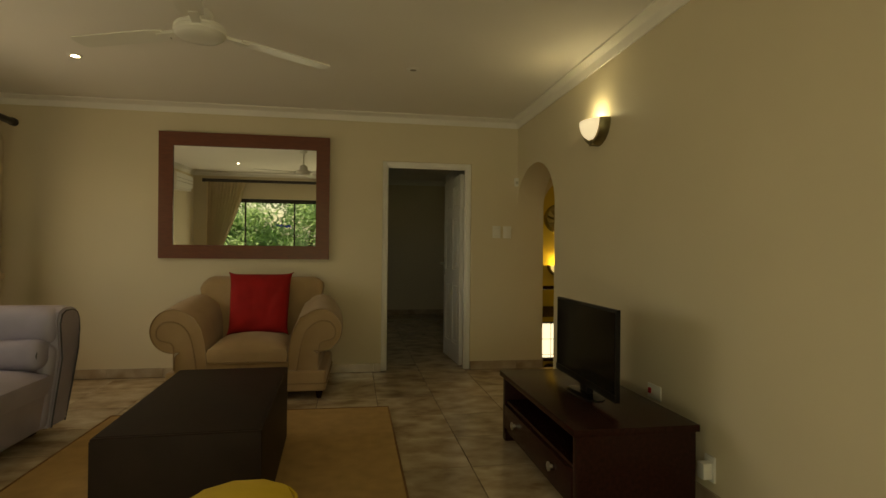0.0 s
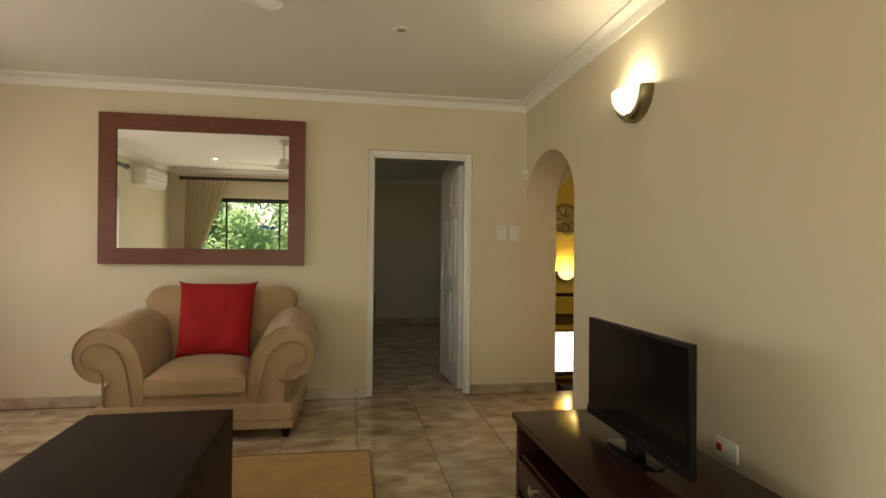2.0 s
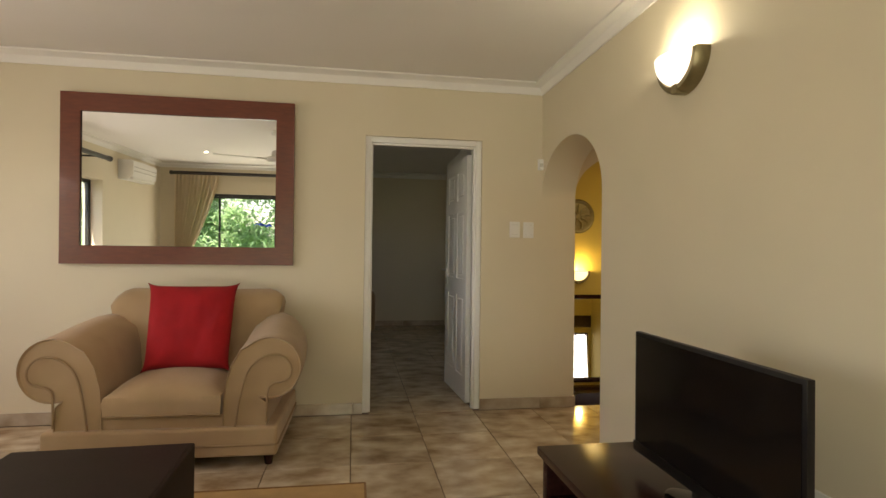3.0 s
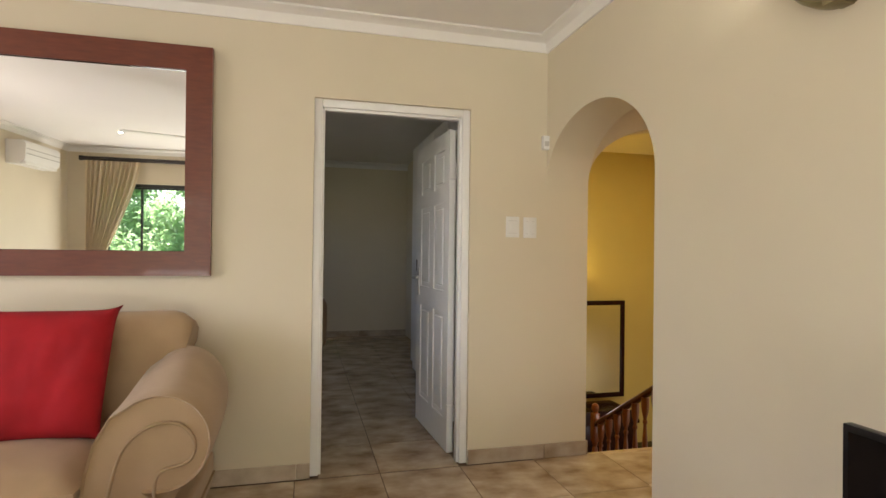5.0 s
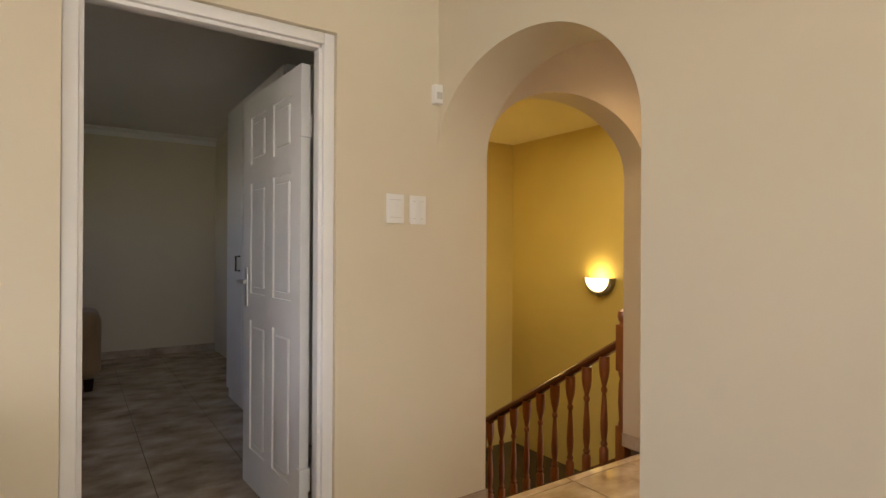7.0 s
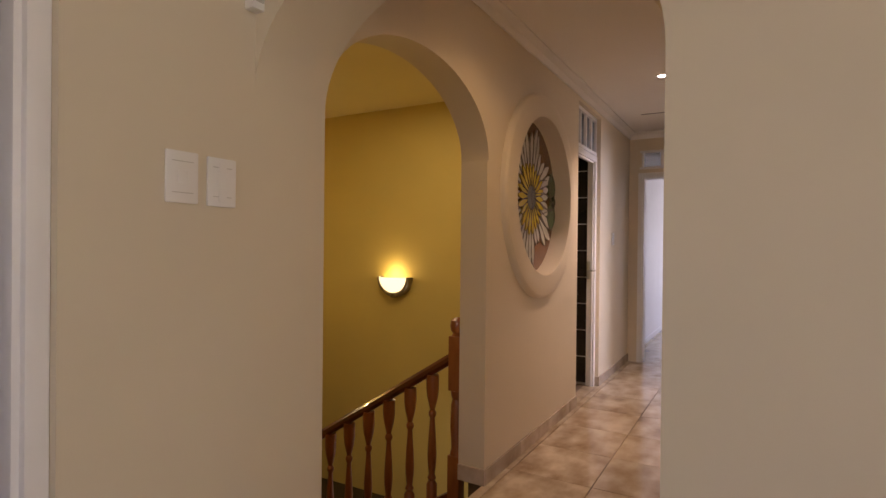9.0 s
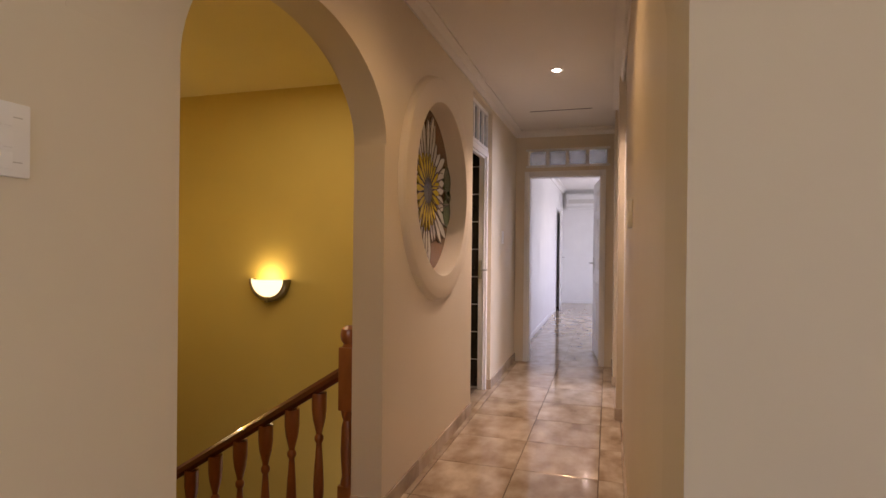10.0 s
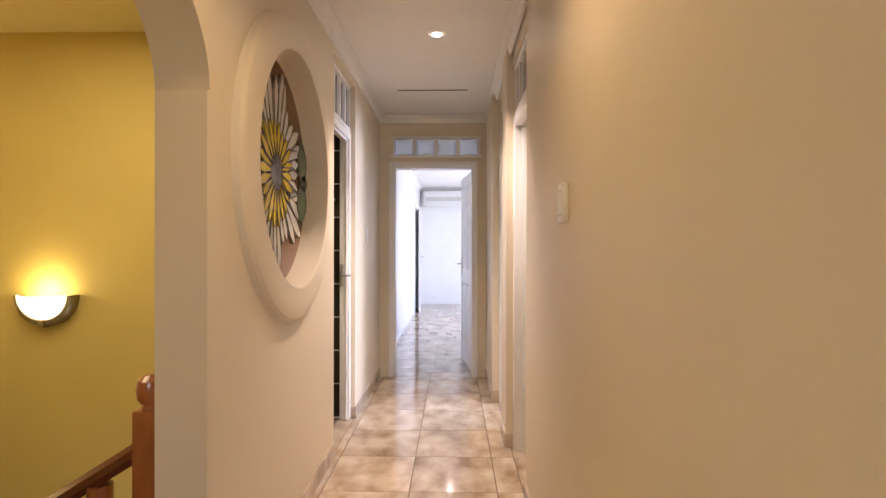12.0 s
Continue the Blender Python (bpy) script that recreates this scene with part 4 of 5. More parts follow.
socket("light_switch", (1.411, YN, 1.402), 0, 0.085, 0.125, "white plastic light switch plate on the wall", "switch", 1)["group"] = "switches"
socket("light_switch", (1.523, YN, 1.400), 0, 0.085, 0.125, "white plastic light switch plate with three rockers", "switch", 3)["group"] = "switches"
socket("corridor_switch", (3.33, YCS, 1.38), 180, 0.075, 0.125, "white plastic corridor switch with two rockers", "switch", 2).scale = (1, 2.2, 1)
socket("corridor_switch", (6.02, YR, 1.33), 0, 0.075, 0.12, "white plastic light switch beside the bathroom door", "switch", 1)["group"] = "switches"
s1 = socket("wall_socket", (XE, 2.58, 0.425), -90, 0.13, 0.08, "white double wall socket with a red switch", "socket", 1)
bm = bmesh.new()
box(bm, (-0.05, -0.016, -0.015), (-0.025, -0.008, 0.015), 0.002)
part("red_switch", bm, M_RED, s1)
s2 = socket("wall_socket", (XE, 2.10, 0.19), -90, 0.075, 0.12, "white wall socket with an adaptor above the floor", "socket", 1)
bm = bmesh.new()
box(bm, (-0.025, -0.055, -0.045), (0.025, -0.009, 0.03), 0.006)
part("adaptor", bm, M_PLASTIC, s2, smooth=True)

t = thing("alarm_sensor", (1.615, YN, 1.915), "small white motion sensor high on the wall", "sensor")
bm = bmesh.new()
box(bm, (-0.022, -0.035, -0.04), (0.022, 0, 0.045), 0.006)
part("housing", bm, M_PLASTIC, t, smooth=True)
boxes("lens", [((-0.014, -0.0375, -0.02), (0.014, -0.033, 0.01))], M_BULBOFF, t, 0.001)


def sconce(name, at, rz, r, glass, label):
    """Half-bowl uplighter on a wall that lies behind it (+y): glass bowl and a bronze crescent under its rim."""
    t = thing(name, at, label, "wall lamp", "wall lamps", rz)
    bm = bmesh.new()
    rows = []
    n, k = 9, 18
    for i in range(n + 1):
        f = i / n * math.pi / 2
        rr, z = r * 0.82 * math.cos(f), -r * 0.82 * math.sin(f)
        rows.append([bm.verts.new((rr * math.cos(math.pi + math.pi * j / k), 0.66 * rr * math.sin(math.pi + math.pi * j / k) - 0.05, z)) for j in range(k + 1)])
    for a, b in zip(rows, rows[1:]):
        for j in range(k):
            bm.faces.new((a[j], a[j + 1], b[j + 1], b[j]))
    bmesh.ops.remove_doubles(bm, verts=bm.verts[:], dist=1e-5)
    part("bowl", bm, glass, t, "lit frosted glass half bowl", smooth=True, angle=180)
    bm = bmesh.new()
    sec = [(0.81, -0.050), (0.85, -0.066), (0.97, -0.064), (1.03, -0.050), (1.05, -0.02), (1.05, 0.0), (0.81, 0.0)]
    rows = []
    for j in range(25):
        a = math.pi + math.pi * j / 24
        rows.append([bm.verts.new((r * q * math.cos(a), y, r * q * math.sin(a))) for q, y in sec])
    for a, b in zip(rows, rows[1:]):
        for j in range(len(sec)):
            bm.faces.new((a[j], a[(j + 1) % len(sec)], b[(j + 1) % len(sec)], b[j]))
    bm.faces.new(rows[0])
    bm.faces.new(rows[-1][::-1])
    part("crescent", bm, M_BRONZE, t, "bronze crescent round the bowl", smooth=True)
    bm = bmesh.new()
    box(bm, (-0.02, -0.070, -r * 1.075), (0.02, 0.0, -r * 0.80), 0.005)
    part("clip", bm, M_BRONZE, t, "bronze clip under the bowl", smooth=True)
    return t


sconce("wall_lamp", (XE, 3.30, 2.095), -90, 0.155, M_LAMP, "lit frosted half bowl wall lamp with bronze trim")
sconce("wall_lamp", (XSE, 7.03, 0.940), -90, 0.185, M_LAMPY, "lit pale amber half bowl wall lamp on the yellow wall")
sconce("wall_lamp", (3.33, YSN, 0.99), 0, 0.17, M_LAMPY, "lit amber half bowl wall lamp over the stair mirror")


def downlight(at, lit, label):
    t = thing("downlight", at, label, "downlight", "downlights")
    bm = bmesh.new()
    lathe(bm, [(0.026, 0.0), (0.028, -0.006), (0.044, -0.008), (0.05, -0.003), (0.05, 0.0)], steps=24)
    part("ring", bm, M_PLASTIC, t, smooth=True)
    bm = bmesh.new()
    lathe(bm, [(0.025, -0.001), (0.025, -0.004), (0.016, -0.0065)], steps=20)
    part("lens", bm, M_BULB if lit else M_LENSOFF, t, smooth=True)


downlight((0.394, 3.84, CEIL), False, "round white recessed ceiling downlight, switched off")
downlight((-1.995, 4.0, CEIL), True, "round white recessed ceiling downlight, lit")
downlight((-2.06, 0.5, CEIL), True, "round white recessed ceiling downlight, lit")
downlight((10.1, 4.55, CEIL), True, "round white recessed end room downlight, lit")
# unseen fitting, added to go with the gold corridor fill
downlight((2.9, 4.60, CEIL_HALL), True, "round white recessed corridor downlight, lit")
downlight((4.805, 4.602, CEIL_HALL), True, "round white recessed corridor downlight, lit")

# ceiling fan
t = thing("ceiling_fan", (-0.757, 2.50, CEIL), "white three blade ceiling fan at rest", "ceiling fan")
bm = bmesh.new()
lathe(bm, [(0.065, 0.0), (0.065, -0.02), (0.05, -0.06), (0.016, -0.075)], steps=20)
part("canopy", bm, M_PLASTIC, t, smooth=True)
bm = bmesh.new()
lathe(bm, [(0.012, -0.06), (0.012, -0.27)], steps=12)
part("down_rod", bm, M_PLASTIC, t, smooth=True)
bm = bmesh.new()
lathe(bm, [(0.018, -0.225), (0.045, -0.235), (0.055, -0.25), (0.060, -0.305), (0.108, -0.312), (0.116, -0.322), (0.113, -0.330), (0.118, -0.338), (0.116, -0.352), (0.104, -0.362), (0.098, -0.368), (0.05, -0.378), (0.01, -0.380)], steps=28)
part("motor", bm, M_PLASTIC, t, smooth=True)
for a in (158, 36, 277):
    bm = bmesh.new()
    m = pose(0, 0, -0.335, 0, 0, a) @ pose(0, 0, 0, 5, 0, 0)
    prism_pts = [(0.19, -0.045), (0.27, -0.062), (0.68, -0.058), (0.70, -0.03), (0.70, 0.03), (0.68, 0.055), (0.27, 0.05), (0.19, 0.04)]
    vs = prism(bm, prism_pts, -0.003, 0.003, "z")
    bmesh.ops.transform(bm, matrix=m, verts=vs)
    bl = part("blade", bm, M_PLASTIC, t)
    bm = bmesh.new()
    vs = box(bm, (0.09, -0.02, -0.008), (0.23, 0.02, 0.008), 0.003, m)
    part("bracket", bm, M_PLASTIC, bl)

# windows, rods, curtains and air conditioner seen in the mirror
t = thing("window_1", (0, 0, 0), "black aluminium sliding doors to the garden", "window")
t["kind"] = "structure"
bm = bmesh.new()
frame_boxes(bm, SW[0], SW[1], 0.0, SW[3], 0.05, YS - 0.17, YS - 0.09)
part("frame", bm, M_BLACKMETAL, t)
stiles = (SW[0], -2.26, -1.28, -0.29, SW[1])
for k, (a, b) in enumerate(zip(stiles, stiles[1:])):
    bm = bmesh.new()
    y = YS - 0.15 + 0.025 * (k % 2)
    frame_boxes(bm, a, b + (0.03 if k < 3 else 0.0), 0.05, SW[3] - 0.05, 0.03, y, y + 0.025)
    sash = part("sash", bm, M_BLACKMETAL, t)
    pane = boxes("pane", [((a + 0.03, y + 0.01, 0.08), (b, y + 0.014, SW[3] - 0.08))], M_GLASS, sash)
    pane.visible_shadow = False
t = thing("window_sticker", (-1.49, YS - 0.105, 1.47), "blue bird shaped vinyl sticker on the glass door", "sticker")
for k, (dx, dz, s) in enumerate(((-0.07, 0.02, 0.8), (0.06, 0.0, 1.0))):
    bm = bmesh.new()
    pts = [(dx + s * u, dz + s * z) for u, z in ((-0.11, -0.02), (-0.05, 0.035), (0.0, 0.015), (0.06, 0.045), (0.12, -0.03), (0.06, -0.005), (0.01, -0.03), (-0.03, 0.0))]
    prism(bm, pts, 0.0, 0.002, "y")
    part("bird", bm, M_BLUE, t)

t = thing("window_2", (0, 0, 0), "black aluminium window in a deep white reveal", "window")
t["kind"] = "structure"
bm = bmesh.new()
for lo, hi in (((XW - 0.2, WW[0], WW[2]), (XW - 0.15, WW[0] + 0.05, WW[3])), ((XW - 0.2, WW[1] - 0.05, WW[2]), (XW - 0.15, WW[1], WW[3])), ((XW - 0.2, WW[0] + 0.05, WW[2]), (XW - 0.15, WW[1] - 0.05, WW[2] + 0.05)), ((XW - 0.2, WW[0] + 0.05, WW[3] - 0.05), (XW - 0.15, WW[1] - 0.05, WW[3]))):
    box(bm, lo, hi, 0.004)
part("frame", bm, M_BLACKMETAL, t)
for k in range(1, 4):
    y = WW[0] + (WW[1] - WW[0]) * k / 4
    boxes("mullion", [((XW - 0.19, y - 0.02, WW[2] + 0.05), (XW - 0.155, y + 0.02, WW[3] - 0.05))], M_BLACKMETAL, t, 0.003)
for k in range(4):
    y = WW[0] + (WW[1] - WW[0]) * k / 4
    pane = boxes("pane", [((XW - 0.178, y + 0.03, WW[2] + 0.05), (XW - 0.172, y + (WW[1] - WW[0]) / 4 - 0.03, WW[3] - 0.05))], M_GLASS, t)
    pane.visible_shadow = False


def rod(name, a, b, label, wall):
    t = thing(name, (0, 0, 0), label, "curtain rod", "curtain rods")
    bm = bmesh.new()
    tube(bm, [a, b], 0.03, 14)
    part("pole", bm, M_ROD, t, smooth=True)
    a, b = Vector(a), Vector(b)
    d = (b - a).normalized()
    for p, s in ((a, -1), (b, 1)):
        bm = bmesh.new()
        tube(bm, [p + d * s * 0.0, p + d * s * 0.04], 0.036, 14)
        part("end_cap", bm, M_ROD, t, smooth=True)
    for f in (0.06, 0.5, 0.94):
        p = a + (b - a) * f
        bm = bmesh.new()
        tube(bm, [p, p + Vector(wall)], 0.012, 8)
        part("bracket", bm, M_ROD, t)


rod("curtain_rod", (-2.97, 1.6, 2.265), (-2.97, 5.03, 2.285), "thick black curtain rod over the side window", (XW + 2.97, 0, 0))
rod("curtain_rod", (-2.98, YS + 0.12, 2.37), (1.2, YS + 0.12, 2.37), "thick black curtain rod over the sliding doors", (0, -0.12, 0))


def curtain(name, at, rz, top_w, tie_w, z1, tie_z, label, flip=1):
    """A gathered curtain hung along +x, drawn aside at tie_z."""
    t = thing(name, at, label, "curtain", "curtains", rz)
    bm = bmesh.new()
    n, rows_n = 110, 26
    rows = []
    for j in range(rows_n + 1):
        z = z1 * (1 - j / rows_n) + 0.03 * j / rows_n
        if z > tie_z:
            f = (z1 - z) / (z1 - tie_z)
            w = top_w + (tie_w - top_w) * (f ** 1.3)
        else:
            f = (tie_z - z) / tie_z
            w = tie_w + 0.3 * math.sin(f * 1.5)
        amp = 0.055 if z < z1 - 0.1 else 0.025
        row = []
        for i in range(n + 1):
            u = i / n
            ph = u * 2 * math.pi * 11 + 0.6 * noise.noise(Vector((u * 5, z * 1.2, 4)))
            y = amp * (math.sin(ph) + 0.4 * math.sin(2.3 * ph + 1)) * (w / top_w * 0.5 + 0.5)
            row.append(bm.verts.new((flip * u * w, y, z)))
        rows.append(row)
    for r, s in zip(rows, rows[1:]):
        for i in range(n):
            bm.faces.new((r[i], r[i + 1], s[i + 1], s[i]))
    part("drape", bm, M_CURTAIN, t, smooth=True, angle=180)
    bm = bmesh.new()
    box(bm, (-0.01 if flip > 0 else -tie_w - 0.03, -0.07, tie_z - 0.03), (tie_w + 0.03 if flip > 0 else 0.01, 0.07, tie_z + 0.03), 0.02)
    part("tie_back", bm, M_CURTAIN, t, smooth=True)


curtain("curtain", (-2.94, YS + 0.12, 0), 0, 0.74, 0.26, 2.34, 0.95, "cream curtain drawn aside beside the sliding doors")
curtain("curtain", (-2.97, 4.85, 0), -90, 0.35, 0.2, 2.25, 0.95, "cream curtain hanging beside the side window")

t = thing("air_conditioner", (XW, 0.22, 2.09), "white wall mounted air conditioner", "air conditioner")
bm = bmesh.new()
prism(bm, [(-0.0, 0.0), (0.13, 0.0), (0.20, 0.06), (0.21, 0.24), (0.18, 0.28), (0.0, 0.28)], -0.47, 0.47, "y")
part("casing", bm, M_PLASTIC, t, smooth=True, angle=50)
boxes("flap", [((0.135, -0.43, -0.004), (0.19, 0.43, 0.03))], M_PLASTIC, t, 0.004)
boxes("grille", [((0.20, -0.45, 0.12), (0.213, 0.45, 0.126)), ((0.20, -0.45, 0.18), (0.213, 0.45, 0.186))], M_BULBOFF, t)

# ---- bedroom through the open door ----
t = thing("wardrobe", (0, 0, 0), "white built-in wardrobe with tall doors behind the bedroom door", "wardrobe")
boxes("body", [((1.35, 6.45, 0.0), (1.698, 7.9, 2.36))], M_WHITE, t)
for k in range(3):
    d = boxes("wardrobe_door", [((1.328, 6.455 + 0.48 * k, 0.09), (1.347, 6.930 + 0.48 * k, 2.35))], M_WHITE, t, 0.003)
    bm = bmesh.new()
    y = 6.50 + 0.48 * k
    tube(bm, [(1.327, y, 1.06), (1.295, y, 1.06), (1.295, y, 1.17), (1.327, y, 1.17)], 0.007, 8)
    part("handle", bm, M_BLACKMETAL, d, "dark metal pull handle", smooth=True)
t = thing("ottoman", (0.03, 8.95, 0), "brown upholstered bench standing in the dim bedroom", "bench")
bm = bmesh.new()
soft_box(bm, (-0.45, -0.3, 0.10), (0.45, 0.3, 0.68), 0.11)
part("body", bm, M_SUEDE, t, smooth=True)
for x in (-0.36, 0.36):
    for y in (-0.22, 0.22):
        bm = bmesh.new()
        lathe(bm, [(0.03, 0), (0.04, 0.1)], (x, y, 0), 10)
        part("foot", bm, M_DARK, t, smooth=True)

# ---- stairwell ----
YST = 5.225                           # top riser
RISE, GO, XS = 0.175, 0.279, 3.226
t = thing("stair_flight", (0, 0, 0), "dark tiled stair flight going down from the arch", "stairs")
t["kind"] = "structure"
for k in range(7):
    bm = bmesh.new()
    y0 = YST + GO * (k - 1)
    z = -RISE * k
    if k == 0:
        continue
    box(bm, (XE2 + 0.002, y0, z - 0.22), (XS + 0.05, y0 + GO + 0.02, z), 0.004)
    part("step", bm, M_TREAD, t)
boxes("landing", [((XE2 + 0.002, YST + GO * 6, -RISE * 7 - 0.2), (XSE - 0.002, YSN - 0.002, -RISE * 7))], M_TREAD, t)
t = thing("lower_stair_flight", (0, 0, 0), "dark tiled lower stair flight", "stairs")
t["kind"] = "structure"
for k in range(1, 7):
    bm = bmesh.new()
    z = -RISE * 7 - 0.175 * k
    yk = YST + GO * 6 - 0.25 * k
    box(bm, (XS + 0.1, yk, z - 0.2), (XSE - 0.002, yk + 0.27, z), 0.004)
    part("step", bm, M_TREAD, t)

# low chest with a shouldered lid on the landing, under the stair mirror
t = thing("chest", (3.62, 8.20, -RISE * 7), "low dark wooden chest with shouldered lid under the stair mirror", "chest")
boxes("body", [((-0.56, -0.20, 0.05), (0.56, 0.20, 0.42))], M_DARK, t, 0.008)
bm = bmesh.new()
prism(bm, [(-0.585, 0.42), (0.585, 0.42), (0.585, 0.45), (0.56, 0.50), (0.50, 0.57), (0.45, 0.588), (-0.45, 0.588), (-0.50, 0.57), (-0.56, 0.50), (-0.585, 0.45)], -0.22, 0.22, "y")
part("lid", bm, M_DARK, t)
for x in (-0.52, 0.46):
    for y in (-0.19, 0.13):
        boxes("foot", [((x, y, 0.0), (x + 0.06, y + 0.06, 0.052))], M_DARK, t)

t = thing("balustrade", (0, 0, 0), "varnished turned wooden stair balustrade with red brown handrail", "balustrade")
SL = 0.63
Y0, Z0 = 5.455, 0.622                   # handrail at the upper newel
Y1 = 7.30


def newel(y, z0, z1, name="newel_post"):
    h = 0.036
    bm = bmesh.new()
    box(bm, (XS - h, y - h, z1 - 0.40), (XS + h, y + h, z1 - 0.10), 0.006)
    lathe(bm, [(0.034, z1 - 0.40), (0.030, z1 - 0.43), (0.022, z1 - 0.45), (0.030, z1 - 0.48), (0.034, z1 - 0.60), (0.026, z1 - 0.72), (0.032, z1 - 0.74), (0.034, z1 - 0.76)], (XS, y, 0), 16)
    box(bm, (XS - h, y - h, z0), (XS + h, y + h, z1 - 0.755), 0.006)
    lathe(bm, [(0.030, z1 - 0.10), (0.024, z1 - 0.085), (0.036, z1 - 0.07), (0.040, z1 - 0.045), (0.034, z1 - 0.015), (0.016, z1), (0.004, z1 + 0.003)], (XS, y, 0), 16)
    return part(name, bm, M_STAIRWOOD, t, smooth=True)


newel(Y0 - 0.037, -0.3, 0.85)
newel(Y1 + 0.04, -RISE * 7, Z0 - SL * (Y1 - Y0) + 0.20)
bm = bmesh.new()
sec = [(-0.022, -0.035), (0.022, -0.035), (0.034, -0.012), (0.033, 0.012), (0.018, 0.030), (-0.018, 0.030), (-0.033, 0.012), (-0.034, -0.012)]
a = [bm.verts.new((XS + u, Y0, Z0 + w)) for u, w in sec]
b = [bm.verts.new((XS + u, Y1, Z0 - SL * (Y1 - Y0) + w)) for u, w in sec]
for k in range(8):
    bm.faces.new((a[k], a[(k + 1) % 8], b[(k + 1) % 8], b[k]))
bm.faces.new(a[::-1])
bm.faces.new(b)
part("handrail", bm, M_RAIL, t, "red brown varnished handrail")
bm = bmesh.new()
prism(bm, [(Y0, Z0 - 0.74), (Y0, Z0 - 0.98), (Y1, Z0 - SL * (Y1 - Y0) - 0.98), (Y1, Z0 - SL * (Y1 - Y0) - 0.74)], XS - 0.025, XS + 0.025, "x")
part("string", bm, M_RAIL, t, "red brown sloping string board")
base = bmesh.new()
prof = [(0.024, -0.72), (0.024, -0.62), (0.014, -0.60), (0.020, -0.585), (0.013, -0.565), (0.019, -0.50), (0.0205, -0.45), (0.017, -0.36), (0.012, -0.27), (0.011, -0.245), (0.0175, -0.23), (0.0175, -0.215), (0.011, -0.20), (0.0145, -0.18), (0.024, -0.13), (0.0285, -0.08), (0.0285, 0.0)]
lathe(base, [(r * 1.27, z) for r, z in prof], steps=12)
first = part("baluster", base, M_STAIRWOOD, t, smooth=True)
nb = 12
for k in range(nb):
    y = Y0 + (Y1 - Y0) * (k + 0.78) / (nb + 0.3)
    ob = first if k == 0 else new("baluster", first.data)
    ob.parent = t
    ob.location = (XS, y, Z0 - SL * (y - Y0) - 0.03)

# framed mirror and round relief on the far stair wall
t = thing("stair_mirror", (3.225, YSN - 0.016, -0.60), "wide mirror in a dark wooden frame on the stair wall", "mirror")
bm = bmesh.new()
frame_boxes(bm, -1.05, 1.05, 0.0, 1.25, 0.06, -0.014, 0.016, 0.006)
part("frame", bm, M_DARK, t, smooth=True)
boxes("mirror_pane", [((-0.995, -0.002, 0.055), (0.995, 0.012, 1.195))], M_MIRROR, t)
t = thing("wall_plaque", (3.33, YSN, 1.77), "round dark relief plaque hung over the stair lamp", "plaque")
bm = bmesh.new()
lathe(bm, [(0.24, 0.0), (0.245, 0.02), (0.225, 0.035), (0.20, 0.028), (0.19, 0.018), (0.01, 0.02)], steps=36, m=pose(0, 0, 0, 90, 0, 0))
part("disc", bm, M_BRONZE, t, smooth=True)
for k in range(9):
    a = 2 * math.pi * k / 9
    bm = bmesh.new()
    tube(bm, [(0.04 * math.cos(a), -0.022, 0.04 * math.sin(a)), (0.11 * math.cos(a + 0.25), -0.032, 0.11 * math.sin(a + 0.25)), (0.18 * math.cos(a + 0.1), -0.024, 0.18 * math.sin(a + 0.1))], 0.016, 8)
    part("relief", bm, M_BRONZE, t, smooth=True)
t = thing("window_3", (0, 0, 0), "lower stair window with dark bars", "window")
t["kind"] = "structure"
bm = bmesh.new()
frame_boxes(bm, 4.15, 4.9, -1.45, -0.35, 0.04, YN + 0.06, YN + 0.11)
for x in (4.4, 4.65):
    box(bm, (x - 0.012, YN + 0.07, -1.41), (x + 0.012, YN + 0.10, -0.39))
for z in (-1.1, -0.75):
    box(bm, (4.19, YN + 0.072, z - 0.01), (4.86, YN + 0.098, z + 0.01))
part("frame", bm, M_BLACKMETAL, t)
t = boxes("backdrop", [((3.6, 4.75, -1.9), (5.5, 4.76, -0.26))], glow("bright daylight", (0.95, 0.97, 1.0), 2.5))
structure(t, "bright daylight outside the lower window", "backdrop")

# ---- corridor ----
# raised plaster ring and stained glass flower in the round window
bm = bmesh.new()
sec = [(0.505, 0.03), (0.505, -0.040), (0.508, -0.043), (0.58, -0.043), (0.618, -0.042), (0.636, -0.036), (0.648, -0.024), (0.656, 0.004), (0.645, 0.02)]
rows = []
for k in range(64):
    a = 2 * math.pi * k / 64
    rows.append([bm.verts.new((RC[0] + r * math.cos(a), YH + y, RC[1] + r * math.sin(a))) for r, y in sec])
for k in range(64):
    r, s = rows[k], rows[(k + 1) % 64]
    for j in range(len(sec) - 1):
        bm.faces.new((r[j], r[j + 1], s[j + 1], s[j]))
structure(part("round_window_surround", bm, M_HALL, smooth=True, angle=22), "raised cream plaster ring round the stained glass", "trim")


def glass_material(name, color, rough=0.25):
    m = material(name, color, rough=rough, vary=0.12, scale=14, bump=0.15, bump_scale=40)
    m.node_tree.nodes["Principled BSDF"].inputs["Transmission Weight"].default_value = 0.25
    return m


G_BROWN = glass_material("amber brown glass", (0.20, 0.075, 0.018))
G_WHITE = glass_material("opal white glass", (0.72, 0.70, 0.60))
G_YELLOW = glass_material("yellow glass", (0.80, 0.62, 0.04))
G_EYE = glass_material("smoky olive glass", (0.13, 0.115, 0.075))
G_GREEN = glass_material("green glass", (0.10, 0.17, 0.08))
M_LEAD = material("lead came", (0.075, 0.05, 0.035), rough=0.6, metal=0.3)

t = thing("stained_glass_window", (RC[0], YH + 0.072, RC[1]), "round stained glass window of a white and yellow flower", "window")
bm = bmesh.new()
lathe(bm, [(0.503, -0.003), (0.503, 0.003)], steps=64, m=pose(0, 0.012, 0, 90, 0, 0))
